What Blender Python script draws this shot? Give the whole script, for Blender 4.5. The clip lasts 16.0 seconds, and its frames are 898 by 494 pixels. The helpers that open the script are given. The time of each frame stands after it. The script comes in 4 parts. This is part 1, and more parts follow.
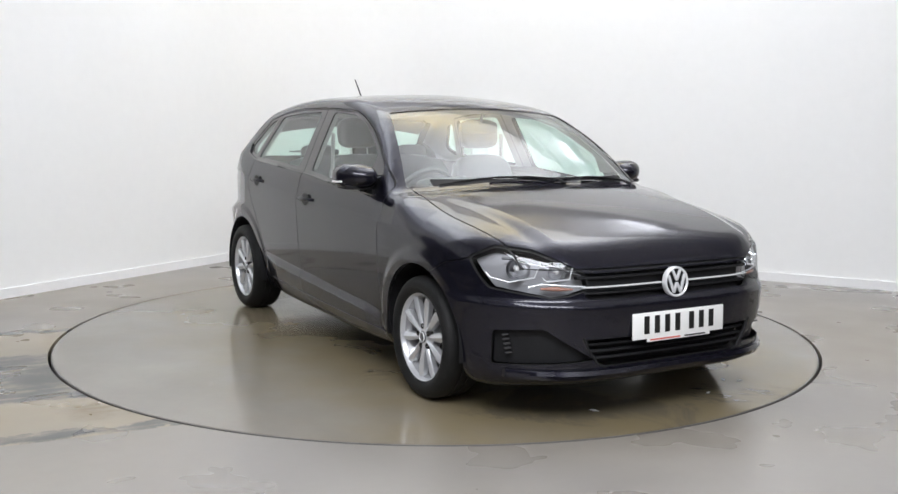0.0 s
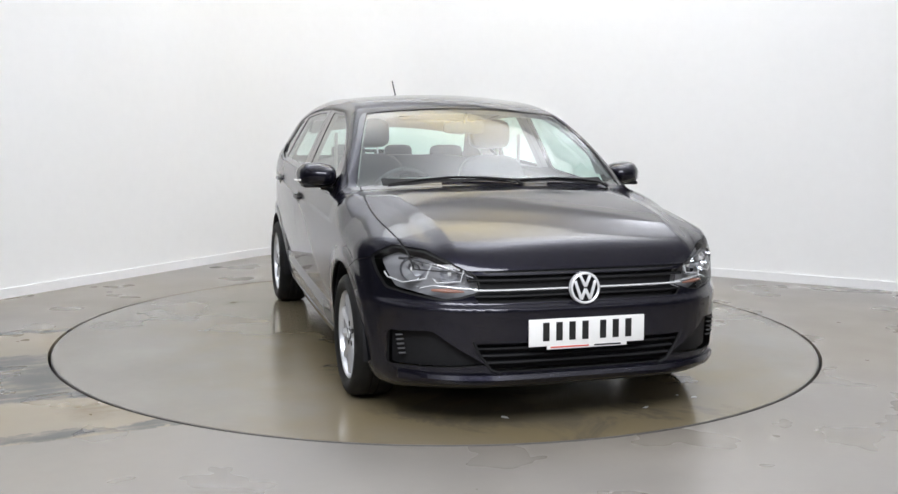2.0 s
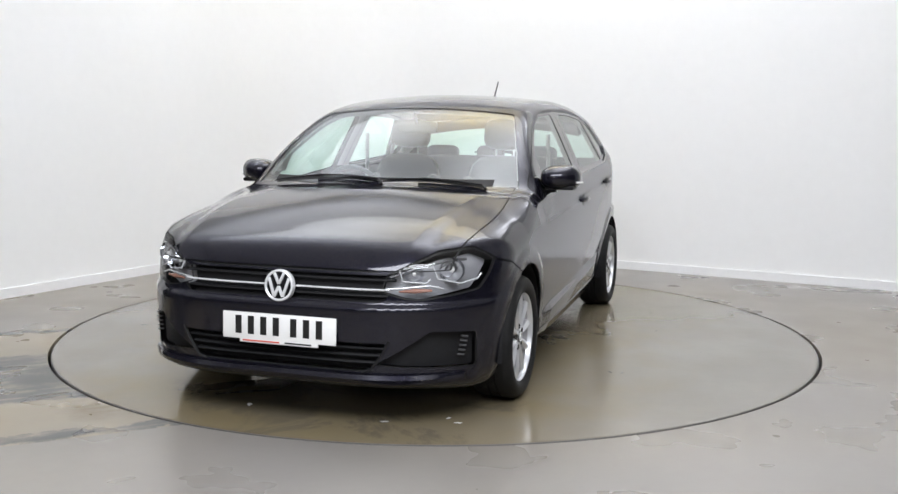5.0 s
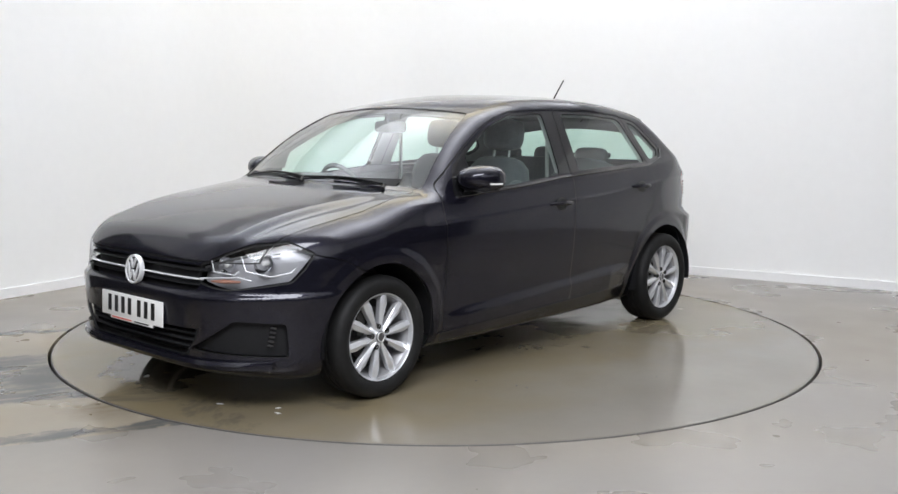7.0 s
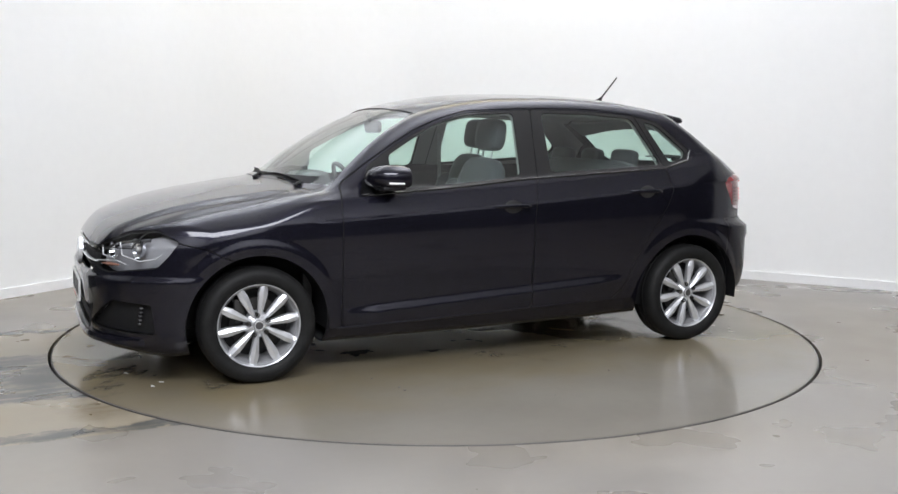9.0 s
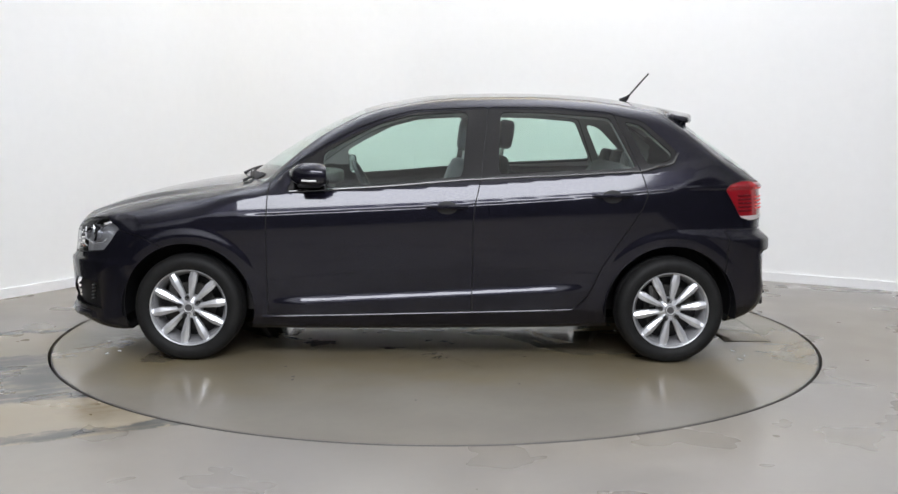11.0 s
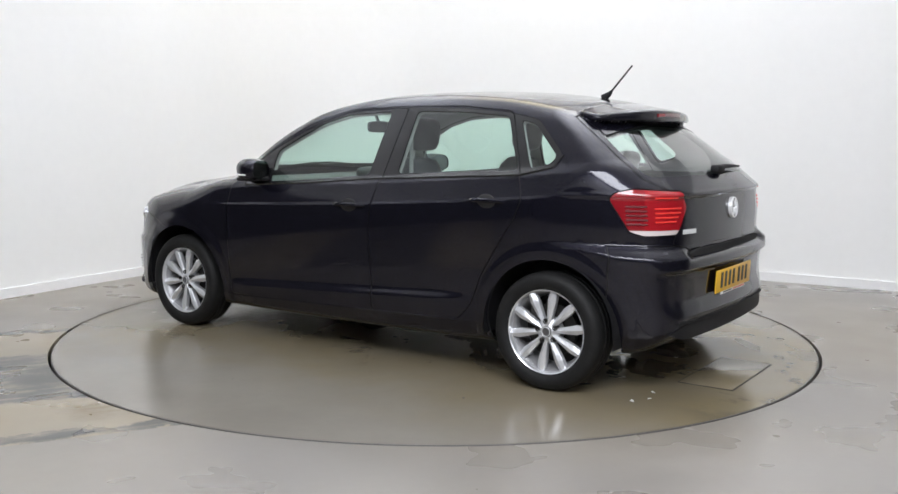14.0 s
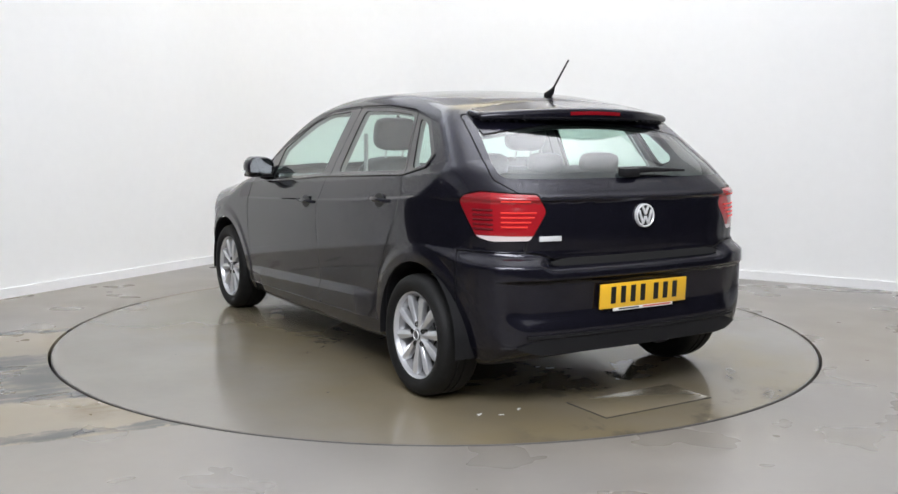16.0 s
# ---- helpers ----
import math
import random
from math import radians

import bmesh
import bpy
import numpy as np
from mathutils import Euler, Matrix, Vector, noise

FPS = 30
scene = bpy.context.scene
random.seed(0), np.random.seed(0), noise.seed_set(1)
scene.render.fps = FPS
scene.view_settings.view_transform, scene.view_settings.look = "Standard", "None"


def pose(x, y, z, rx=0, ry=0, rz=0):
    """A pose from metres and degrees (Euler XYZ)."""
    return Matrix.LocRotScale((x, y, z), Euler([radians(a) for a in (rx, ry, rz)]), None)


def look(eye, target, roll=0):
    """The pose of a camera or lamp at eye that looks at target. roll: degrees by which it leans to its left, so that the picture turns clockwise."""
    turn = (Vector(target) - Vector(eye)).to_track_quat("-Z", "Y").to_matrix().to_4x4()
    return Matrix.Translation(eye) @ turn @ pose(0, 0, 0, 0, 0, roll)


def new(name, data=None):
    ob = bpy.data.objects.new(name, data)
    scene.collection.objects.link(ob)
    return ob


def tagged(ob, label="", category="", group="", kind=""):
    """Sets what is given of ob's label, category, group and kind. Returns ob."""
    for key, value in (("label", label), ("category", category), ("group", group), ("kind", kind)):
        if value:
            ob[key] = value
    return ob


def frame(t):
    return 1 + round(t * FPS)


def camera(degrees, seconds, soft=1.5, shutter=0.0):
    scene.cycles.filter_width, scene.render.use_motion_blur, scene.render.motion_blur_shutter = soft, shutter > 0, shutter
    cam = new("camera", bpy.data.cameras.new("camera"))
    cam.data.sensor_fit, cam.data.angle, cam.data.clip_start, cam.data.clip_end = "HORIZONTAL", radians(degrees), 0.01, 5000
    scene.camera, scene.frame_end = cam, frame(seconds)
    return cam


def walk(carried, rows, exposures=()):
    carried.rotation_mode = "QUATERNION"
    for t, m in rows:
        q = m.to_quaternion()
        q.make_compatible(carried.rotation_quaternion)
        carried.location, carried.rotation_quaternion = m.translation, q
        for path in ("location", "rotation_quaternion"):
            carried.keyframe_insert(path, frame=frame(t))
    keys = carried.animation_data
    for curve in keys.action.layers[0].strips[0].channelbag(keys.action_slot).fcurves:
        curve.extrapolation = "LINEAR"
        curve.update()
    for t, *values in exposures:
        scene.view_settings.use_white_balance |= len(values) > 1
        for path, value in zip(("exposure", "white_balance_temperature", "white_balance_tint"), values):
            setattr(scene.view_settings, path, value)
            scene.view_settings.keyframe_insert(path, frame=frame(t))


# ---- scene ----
cam = camera(50.11, 16.0)
EYE = Matrix.Translation((0, -5.872, 1.238))


def camera_pose():
    # yaw 0.69 deg to the right, pitch 7.08 deg down, roll 0.51 deg
    yaw, pitch, roll = 0.0120, -0.1235, 0.0089
    f = Vector((math.sin(yaw) * math.cos(pitch), math.cos(yaw) * math.cos(pitch), math.sin(pitch)))
    r = Vector((math.cos(yaw), -math.sin(yaw), 0))
    u = r.cross(f)
    r2 = r * math.cos(roll) + u * math.sin(roll)
    u2 = u * math.cos(roll) - r * math.sin(roll)
    m = Matrix((r2, u2, -f)).transposed().to_4x4()
    return EYE @ m


walk(cam, [(0.0, camera_pose()), (16.0, camera_pose())])

# ---- light ----
TURN = radians(60)            # the room stands turned against the camera
P_WALL, Q_WALL, P_BACK, Q_BACK, HIGH = 3.105, 3.145, -8.2, -6.2, 4.6
WHITE_TOP = 3.05
WHITE_END = -1.7             # the white wall stops here, near-black wall colour stands in for the dark hall


def room(p, q, z=0.0):
    c, s = math.cos(TURN), math.sin(TURN)
    return Vector((p * c - q * s, p * s + q * c, z))


world = bpy.data.worlds.new("room_air")
world.use_nodes = True
world.node_tree.nodes["Background"].inputs[0].default_value = (0.9, 0.95, 1.0, 1)
world.node_tree.nodes["Background"].inputs[1].default_value = 0.02
scene.world = world
scene.view_settings.exposure = 0.0


# ---- materials ----
def material(name, color, rough=0.5, metal=0.0, coat=0.0, spec=0.5, noise_amount=0.0, noise_scale=20.0, bump=0.0,
             bump_scale=200.0, emit=None, emit_strength=0.0, coat_rough=0.03, sheen=0.0):
    m = bpy.data.materials.new(name)
    m.use_nodes = True
    nt = m.node_tree
    b = nt.nodes["Principled BSDF"]
    b.inputs["Base Color"].default_value = (*color, 1)
    b.inputs["Roughness"].default_value = rough
    b.inputs["Metallic"].default_value = metal
    b.inputs["Coat Weight"].default_value = coat
    b.inputs["Coat Roughness"].default_value = coat_rough
    b.inputs["Specular IOR Level"].default_value = spec
    b.inputs["Sheen Weight"].default_value = sheen
    if emit:
        b.inputs["Emission Color"].default_value = (*emit, 1)
        b.inputs["Emission Strength"].default_value = emit_strength
    tc = nt.nodes.new("ShaderNodeTexCoord")
    if noise_amount:
        n1 = nt.nodes.new("ShaderNodeTexNoise")
        n1.inputs["Scale"].default_value, n1.inputs["Detail"].default_value = noise_scale, 6
        n2 = nt.nodes.new("ShaderNodeTexNoise")
        n2.inputs["Scale"].default_value, n2.inputs["Detail"].default_value = noise_scale * 9, 3
        mix = nt.nodes.new("ShaderNodeMath")
        mix.operation = "ADD"
        ramp = nt.nodes.new("ShaderNodeMapRange")
        ramp.inputs[1].default_value, ramp.inputs[2].default_value = 0.7, 1.3
        ramp.inputs[3].default_value, ramp.inputs[4].default_value = 1 - noise_amount, 1 + noise_amount
        mul = nt.nodes.new("ShaderNodeMixRGB")
        mul.blend_type = "MULTIPLY"
        mul.inputs[0].default_value = 1
        mul.inputs[1].default_value = (*color, 1)
        for n in (n1, n2):
            nt.links.new(tc.outputs["Object"], n.inputs["Vector"])
        nt.links.new(n1.outputs[0], mix.inputs[0])
        nt.links.new(n2.outputs[0], mix.inputs[1])
        nt.links.new(mix.outputs[0], ramp.inputs[0])
        nt.links.new(ramp.outputs[0], mul.inputs[2])
        nt.links.new(mul.outputs[0], b.inputs["Base Color"])
    if bump:
        n3 = nt.nodes.new("ShaderNodeTexNoise")
        n3.inputs["Scale"].default_value, n3.inputs["Detail"].default_value = bump_scale, 4
        bp = nt.nodes.new("ShaderNodeBump")
        bp.inputs["Strength"].default_value, bp.inputs["Distance"].default_value = bump, 0.002
        nt.links.new(tc.outputs["Object"], n3.inputs["Vector"])
        nt.links.new(n3.outputs[0], bp.inputs["Height"])
        nt.links.new(bp.outputs[0], b.inputs["Normal"])
    return m


def glass_material(name, tint, rough=0.0, gloss=1.0):
    # thin pane: clear transmission tinted by the pane, plus a mirror film by Fresnel
    m = bpy.data.materials.new(name)
    m.use_nodes = True
    nt = m.node_tree
    nt.nodes.remove(nt.nodes["Principled BSDF"])
    out = nt.nodes["Material Output"]
    tr = nt.nodes.new("ShaderNodeBsdfTransparent")
    tr.inputs[0].default_value = (*tint, 1)
    gl = nt.nodes.new("ShaderNodeBsdfGlossy")
    gl.inputs["Roughness"].default_value = rough
    gl.inputs[0].default_value = (gloss, gloss, gloss, 1)
    lw = nt.nodes.new("ShaderNodeLayerWeight")
    lw.inputs[0].default_value = 0.5
    pw = nt.nodes.new("ShaderNodeMath")
    pw.operation, pw.inputs[1].default_value = "POWER", 4.5
    fr = nt.nodes.new("ShaderNodeMath")
    fr.operation, fr.inputs[1].default_value, fr.inputs[2].default_value = "MULTIPLY_ADD", 0.88, 0.09
    nt.links.new(lw.outputs["Facing"], pw.inputs[0])
    nt.links.new(pw.outputs[0], fr.inputs[0])
    mx = nt.nodes.new("ShaderNodeMixShader")
    nt.links.new(fr.outputs[0], mx.inputs[0])
    nt.links.new(tr.outputs[0], mx.inputs[1])
    nt.links.new(gl.outputs[0], mx.inputs[2])
    nt.links.new(mx.outputs[0], out.inputs[0])
    return m


def concrete_material(name, base, strip=False, disc=False):
    # power-floated concrete with broad stains, fine grain and worn gloss
    m = bpy.data.materials.new(name)
    m.use_nodes = True
    nt = m.node_tree
    b = nt.nodes["Principled BSDF"]
    tc = nt.nodes.new("ShaderNodeTexCoord")

    def tex(scale, detail, rough=0.6, distort=0.0):
        n = nt.nodes.new("ShaderNodeTexNoise")
        n.inputs["Scale"].default_value, n.inputs["Detail"].default_value = scale, detail
        n.inputs["Roughness"].default_value, n.inputs["Distortion"].default_value = rough, distort
        nt.links.new(tc.outputs["Object"], n.inputs["Vector"])
        return n.outputs[0]

    def ramp(src, lo, hi, a=0.0, c=1.0):
        n = nt.nodes.new("ShaderNodeMapRange")
        n.interpolation_type = "SMOOTHSTEP"
        n.inputs[1].default_value, n.inputs[2].default_value, n.inputs[3].default_value, n.inputs[4].default_value = lo, hi, a, c
        nt.links.new(src, n.inputs[0])
        return n.outputs[0]

    def mixc(fac, a, c):
        n = nt.nodes.new("ShaderNodeMixRGB")
        for s, v in ((0, fac), (1, a), (2, c)):
            if isinstance(v, (tuple, float)):
                n.inputs[s].default_value = v
            else:
                nt.links.new(v, n.inputs[s])
        return n.outputs[0]

    def mth(op, a, c, d=None):
        n = nt.nodes.new("ShaderNodeMath")
        n.operation = op
        for s, v in ((0, a), (1, c), (2, d)):
            if v is None:
                continue
            if isinstance(v, float):
                n.inputs[s].default_value = v
            else:
                nt.links.new(v, n.inputs[s])
        return n.outputs[0]

    dark = tuple(v * 0.88 for v in base) + (1,)
    light = tuple(v * 1.08 for v in base) + (1,)
    col = mixc(ramp(tex(1.1, 3, 0.45), 0.25, 0.75), dark, light)
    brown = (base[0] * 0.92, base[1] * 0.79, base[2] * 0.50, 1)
    brown_amount = ramp(tex(0.55, 2, 0.4, 0.3), 0.30, 0.70, 0.0, 0.35)
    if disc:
        # brown stain with the car's dark reflection put into it, along the car's axis
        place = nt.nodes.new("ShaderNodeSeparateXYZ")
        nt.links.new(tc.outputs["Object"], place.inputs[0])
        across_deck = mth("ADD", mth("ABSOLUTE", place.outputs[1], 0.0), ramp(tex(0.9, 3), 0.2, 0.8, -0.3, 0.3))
        brown_amount = mth("MULTIPLY", ramp(across_deck, 0.75, 1.75, 1.0, 0.15), ramp(tex(0.8, 3), 0.25, 0.7, 0.55, 1.0))
    col = mixc(brown_amount, col, brown)
    col = mixc(ramp(tex(16.0, 3), 0.30, 0.75, 0.0, 0.07), col, (base[0] * 0.6, base[1] * 0.6, base[2] * 0.6, 1))
    if strip:
        # a worn strip across the floor: yellowed concrete with grey bands that have ragged edges
        sep = nt.nodes.new("ShaderNodeSeparateXYZ")
        rot = nt.nodes.new("ShaderNodeVectorRotate")
        rot.rotation_type = "Z_AXIS"
        rot.inputs["Angle"].default_value = -radians(25)
        nt.links.new(tc.outputs["Object"], rot.inputs["Vector"])
        nt.links.new(rot.outputs[0], sep.inputs[0])
        wob = ramp(tex(5.0, 8, 0.7), 0.3, 0.7, -0.05, 0.05)
        v = mth("ADD", sep.outputs[1], wob)
        side = ramp(sep.outputs[0], -1.2, -1.0, 1.0, 0.0)

        def band(lo, hi, soft, along=None):
            w = along or v
            return mth("MULTIPLY", mth("MULTIPLY", ramp(w, lo - soft, lo + soft), ramp(w, hi - soft, hi + soft, 1.0, 0.0)), side)

        straight, plain = sep.outputs[1], col
        col = mixc(mth("MULTIPLY", band(-1.347, 0.918, 0.006, straight), ramp(tex(1.3, 5), 0.3, 0.7, 0.45, 0.85)), col,
                   (0.27, 0.225, 0.15, 1))
        grey = (0.062, 0.065, 0.066, 1)
        scratch = nt.nodes.new("ShaderNodeMapping")
        scratch.inputs["Scale"].default_value = (1.6, 9.0, 1.0)
        nt.links.new(rot.outputs[0], scratch.inputs[0])
        streak = nt.nodes.new("ShaderNodeTexNoise")
        streak.inputs["Scale"].default_value, streak.inputs["Detail"].default_value = 2.2, 8
        nt.links.new(scratch.outputs[0], streak.inputs["Vector"])
        worn = mth("MULTIPLY_ADD", streak.outputs[0], 0.5, mth("MULTIPLY", tex(4.5, 8, 0.7), 0.5))
        for lo, hi in ((0.80, 0.918), (-0.74, 0.22), (-1.347, -1.25)):
            edge = band(lo, hi, 0.03 if hi == 0.22 else 0.012)
            edge = mth("MULTIPLY", edge, band(-1.347, 0.918, 0.004, straight))
            col = mixc(mth("MULTIPLY", edge, ramp(worn, 0.38, 0.54, 0.25, 0.95)), col, grey)
        # old stain beside the rim
        spot = nt.nodes.new("ShaderNodeVectorMath")
        spot.operation = "DISTANCE"
        spot.inputs[1].default_value = (-1.45, -1.72, 0)
        nt.links.new(tc.outputs["Object"], spot.inputs[0])
        col = mixc(mth("MULTIPLY", ramp(mth("ADD", spot.outputs["Value"], wob), 0.08, 0.24, 0.8, 0.0), ramp(worn, 0.4, 0.6)), col, (0.13, 0.095, 0.045, 1))
    if strip:
        # plain concrete off the strip
        col = mixc(mth("MULTIPLY", side, band(-1.352, 0.923, 0.004, straight)), plain, col)
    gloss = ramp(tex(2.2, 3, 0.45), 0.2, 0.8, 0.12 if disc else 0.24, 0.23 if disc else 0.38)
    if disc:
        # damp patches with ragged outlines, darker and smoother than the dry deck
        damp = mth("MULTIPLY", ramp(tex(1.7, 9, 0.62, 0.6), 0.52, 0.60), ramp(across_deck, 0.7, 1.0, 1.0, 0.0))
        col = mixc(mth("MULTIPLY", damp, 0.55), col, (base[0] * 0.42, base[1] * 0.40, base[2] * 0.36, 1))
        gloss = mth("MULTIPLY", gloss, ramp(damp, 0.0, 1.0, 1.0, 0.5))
    nt.links.new(col, b.inputs["Base Color"])
    nt.links.new(gloss, b.inputs["Roughness"])
    b.inputs["Specular IOR Level"].default_value = 0.45
    bp = nt.nodes.new("ShaderNodeBump")
    bp.inputs["Strength"].default_value, bp.inputs["Distance"].default_value = 0.008, 0.002
    nt.links.new(tex(25.0, 2), bp.inputs["Height"])
    nt.links.new(bp.outputs[0], b.inputs["Normal"])
    return m


M = {}
M["wall"] = material("white_wall_paint", (0.80, 0.80, 0.79), 0.6, noise_amount=0.012, noise_scale=1.5, bump=0.05, bump_scale=60)
# near-black colour stands in for the darkness of the open hall
M["dark_wall"] = material("dark_hall_fill", (0.022, 0.022, 0.023), 0.7, noise_amount=0.2, noise_scale=2)
# pale and grey: unseen walls, added to shape the car's reflections
M["pale_wall"] = material("unseen_pale_wall", (0.55, 0.55, 0.56), 0.7, noise_amount=0.03, noise_scale=2)
M["grey_wall"] = material("unseen_grey_wall", (0.35, 0.35, 0.36), 0.7, noise_amount=0.06, noise_scale=2)
M["ceiling"] = material("ceiling_paint", (0.78, 0.78, 0.78), 0.7, noise_amount=0.05, noise_scale=2)
M["skirting"] = material("white_gloss_skirting", (0.80, 0.80, 0.80), 0.35, noise_amount=0.02, noise_scale=4)
M["floor"] = concrete_material("concrete_floor", (0.222, 0.208, 0.192), strip=True)
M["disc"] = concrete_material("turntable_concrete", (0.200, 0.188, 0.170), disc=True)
M["disc_rim"] = material("worn_edge", (0.07, 0.065, 0.06), 0.5, metal=0.0, noise_amount=0.2, noise_scale=12)
M["fleck"] = material("chipped_white_paint", (0.62, 0.61, 0.58), 0.6, noise_amount=0.1, noise_scale=40)
M["pit"] = material("pit_black", (0.01, 0.01, 0.01), 0.9)


def paint_material():
    # black pearl car paint: metal flake under clear lacquer
    m = material("black_pearl_paint", (0.020, 0.020, 0.030), 0.29, metal=0.6, coat=1.0, spec=0.1, coat_rough=0.075)
    nt = m.node_tree
    b = nt.nodes["Principled BSDF"]
    b.inputs["Coat IOR"].default_value = 1.5
    b.inputs["Specular Tint"].default_value = (0.22, 0.21, 0.32, 1)
    tc = nt.nodes.new("ShaderNodeTexCoord")
    vo = nt.nodes.new("ShaderNodeTexVoronoi")
    vo.inputs["Scale"].default_value = 900
    nt.links.new(tc.outputs["Object"], vo.inputs["Vector"])
    mix = nt.nodes.new("ShaderNodeMixRGB")
    mix.inputs[1].default_value = (0.004, 0.004, 0.006, 1)
    mix.inputs[2].default_value = (0.0165, 0.0158, 0.029, 1)
    nt.links.new(vo.outputs["Color"], mix.inputs[0])
    nt.links.new(mix.outputs[0], b.inputs["Base Color"])
    return m


M["paint"] = paint_material()
M["black"] = material("black_textured_plastic", (0.009, 0.009, 0.010), 0.6, spec=0.25, noise_amount=0.15, noise_scale=60, bump=0.1, bump_scale=400)
M["gloss_black"] = material("gloss_black_trim", (0.010, 0.010, 0.011), 0.12, coat=0.5)
M["rubber"] = material("black_rubber", (0.014, 0.014, 0.014), 0.55, noise_amount=0.15, noise_scale=40)
M["tyre"] = material("tyre_rubber", (0.011, 0.011, 0.011), 0.6, spec=0.22, noise_amount=0.25, noise_scale=25, bump=0.15, bump_scale=300)
M["alloy"] = material("silver_alloy_paint", (0.66, 0.67, 0.69), 0.28, metal=0.6, coat=0.4, noise_amount=0.03, noise_scale=40)
M["alloy_dark"] = material("dull_alloy", (0.14, 0.14, 0.145), 0.4, metal=0.8, noise_amount=0.1, noise_scale=30)
M["barrel"] = material("grey_wheel_barrel", (0.34, 0.34, 0.35), 0.42, metal=0.5, noise_amount=0.12, noise_scale=30)
M["iron"] = material("cast_iron", (0.045, 0.043, 0.04), 0.55, metal=0.5, noise_amount=0.2, noise_scale=40)
M["mirror"] = material("mirror_glass", (0.22, 0.23, 0.24), 0.03, metal=1.0)
M["satin"] = material("satin_silver", (0.82, 0.83, 0.84), 0.24, metal=0.35, coat=0.5)
M["glass"] = glass_material("tinted_car_glass", (0.77, 0.92, 0.86))
M["lens"] = glass_material("clear_lamp_lens", (0.93, 0.94, 0.95), gloss=0.45)
M["red"] = material("red_lamp_plastic", (0.33, 0.008, 0.014), 0.10, coat=0.8, emit=(0.8, 0.01, 0.02), emit_strength=0.0)
M["red_bright"] = material("bright_red_lamp", (0.80, 0.045, 0.035), 0.5, spec=0.2)
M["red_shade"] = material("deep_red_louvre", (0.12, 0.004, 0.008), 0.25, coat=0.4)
M["red_dark"] = material("dark_red_lamp", (0.24, 0.006, 0.012), 0.10, coat=0.8)
M["pale_lens"] = material("pale_lamp_plastic", (0.66, 0.58, 0.57), 0.15, coat=0.6)
M["white_lens"] = material("white_lamp_plastic", (0.75, 0.74, 0.73), 0.12, coat=0.6)
M["amber"] = material("amber_lamp_plastic", (0.36, 0.18, 0.13), 0.15, coat=0.5)
M["reflector"] = material("lamp_reflector", (0.72, 0.73, 0.75), 0.10, metal=1.0)
M["lamp_house"] = material("lamp_housing_grey", (0.46, 0.46, 0.48), 0.32, metal=0.4)
M["plate_white"] = material("white_plate", (0.80, 0.80, 0.78), 0.3, noise_amount=0.02, noise_scale=20)
M["plate_yellow"] = material("yellow_plate", (0.80, 0.46, 0.03), 0.3, noise_amount=0.02, noise_scale=20)
M["ink"] = material("black_ink", (0.012, 0.012, 0.012), 0.4)
M["red_ink"] = material("red_ink", (0.6, 0.10, 0.07), 0.4)
M["fabric"] = material("dark_seat_fabric", (0.075, 0.078, 0.085), 0.9, noise_amount=0.25, noise_scale=60, bump=0.2, bump_scale=500, sheen=0.3)
M["lining"] = material("grey_headliner", (0.34, 0.34, 0.33), 0.9, noise_amount=0.06, noise_scale=80)
M["dash"] = material("dashboard_plastic", (0.05, 0.05, 0.052), 0.55, noise_amount=0.15, noise_scale=60, bump=0.1, bump_scale=400)


# ---- mesh helpers ----
def part(name, bm, mat, parent=None, label="", smooth=True, bevel=0.0):
    me = bpy.data.meshes.new(name)
    bm.normal_update()
    bm.to_mesh(me)
    bm.free()
    me.materials.append(mat)
    if smooth:
        me.polygons.foreach_set("use_smooth", [True] * len(me.polygons))
        me.set_sharp_from_angle(angle=radians(35))
    ob = new(name, me)
    if parent:
        ob.parent = parent
    if bevel:
        mod = ob.modifiers.new("bevel", "BEVEL")
        mod.width, mod.segments, mod.limit_method = bevel, 2, "ANGLE"
    if label:
        ob["label"] = label
    return ob


def box(cx, cy, cz, sx, sy, sz, bev=0.0, m=None, seg=2):
    bm = bmesh.new()
    bmesh.ops.create_cube(bm, size=1, matrix=Matrix.Diagonal((sx, sy, sz, 1)))
    if bev:
        bmesh.ops.bevel(bm, geom=bm.edges[:], offset=bev, segments=seg, profile=0.5, affect="EDGES")
    bm.transform(Matrix.Translation((cx, cy, cz)) @ (m or Matrix()))
    return bm


def merge(*bms):
    out = bmesh.new()
    for b in bms:
        me = bpy.data.meshes.new("tmp")
        b.to_mesh(me)
        b.free()
        out.from_mesh(me)
        bpy.data.meshes.remove(me)
    return out


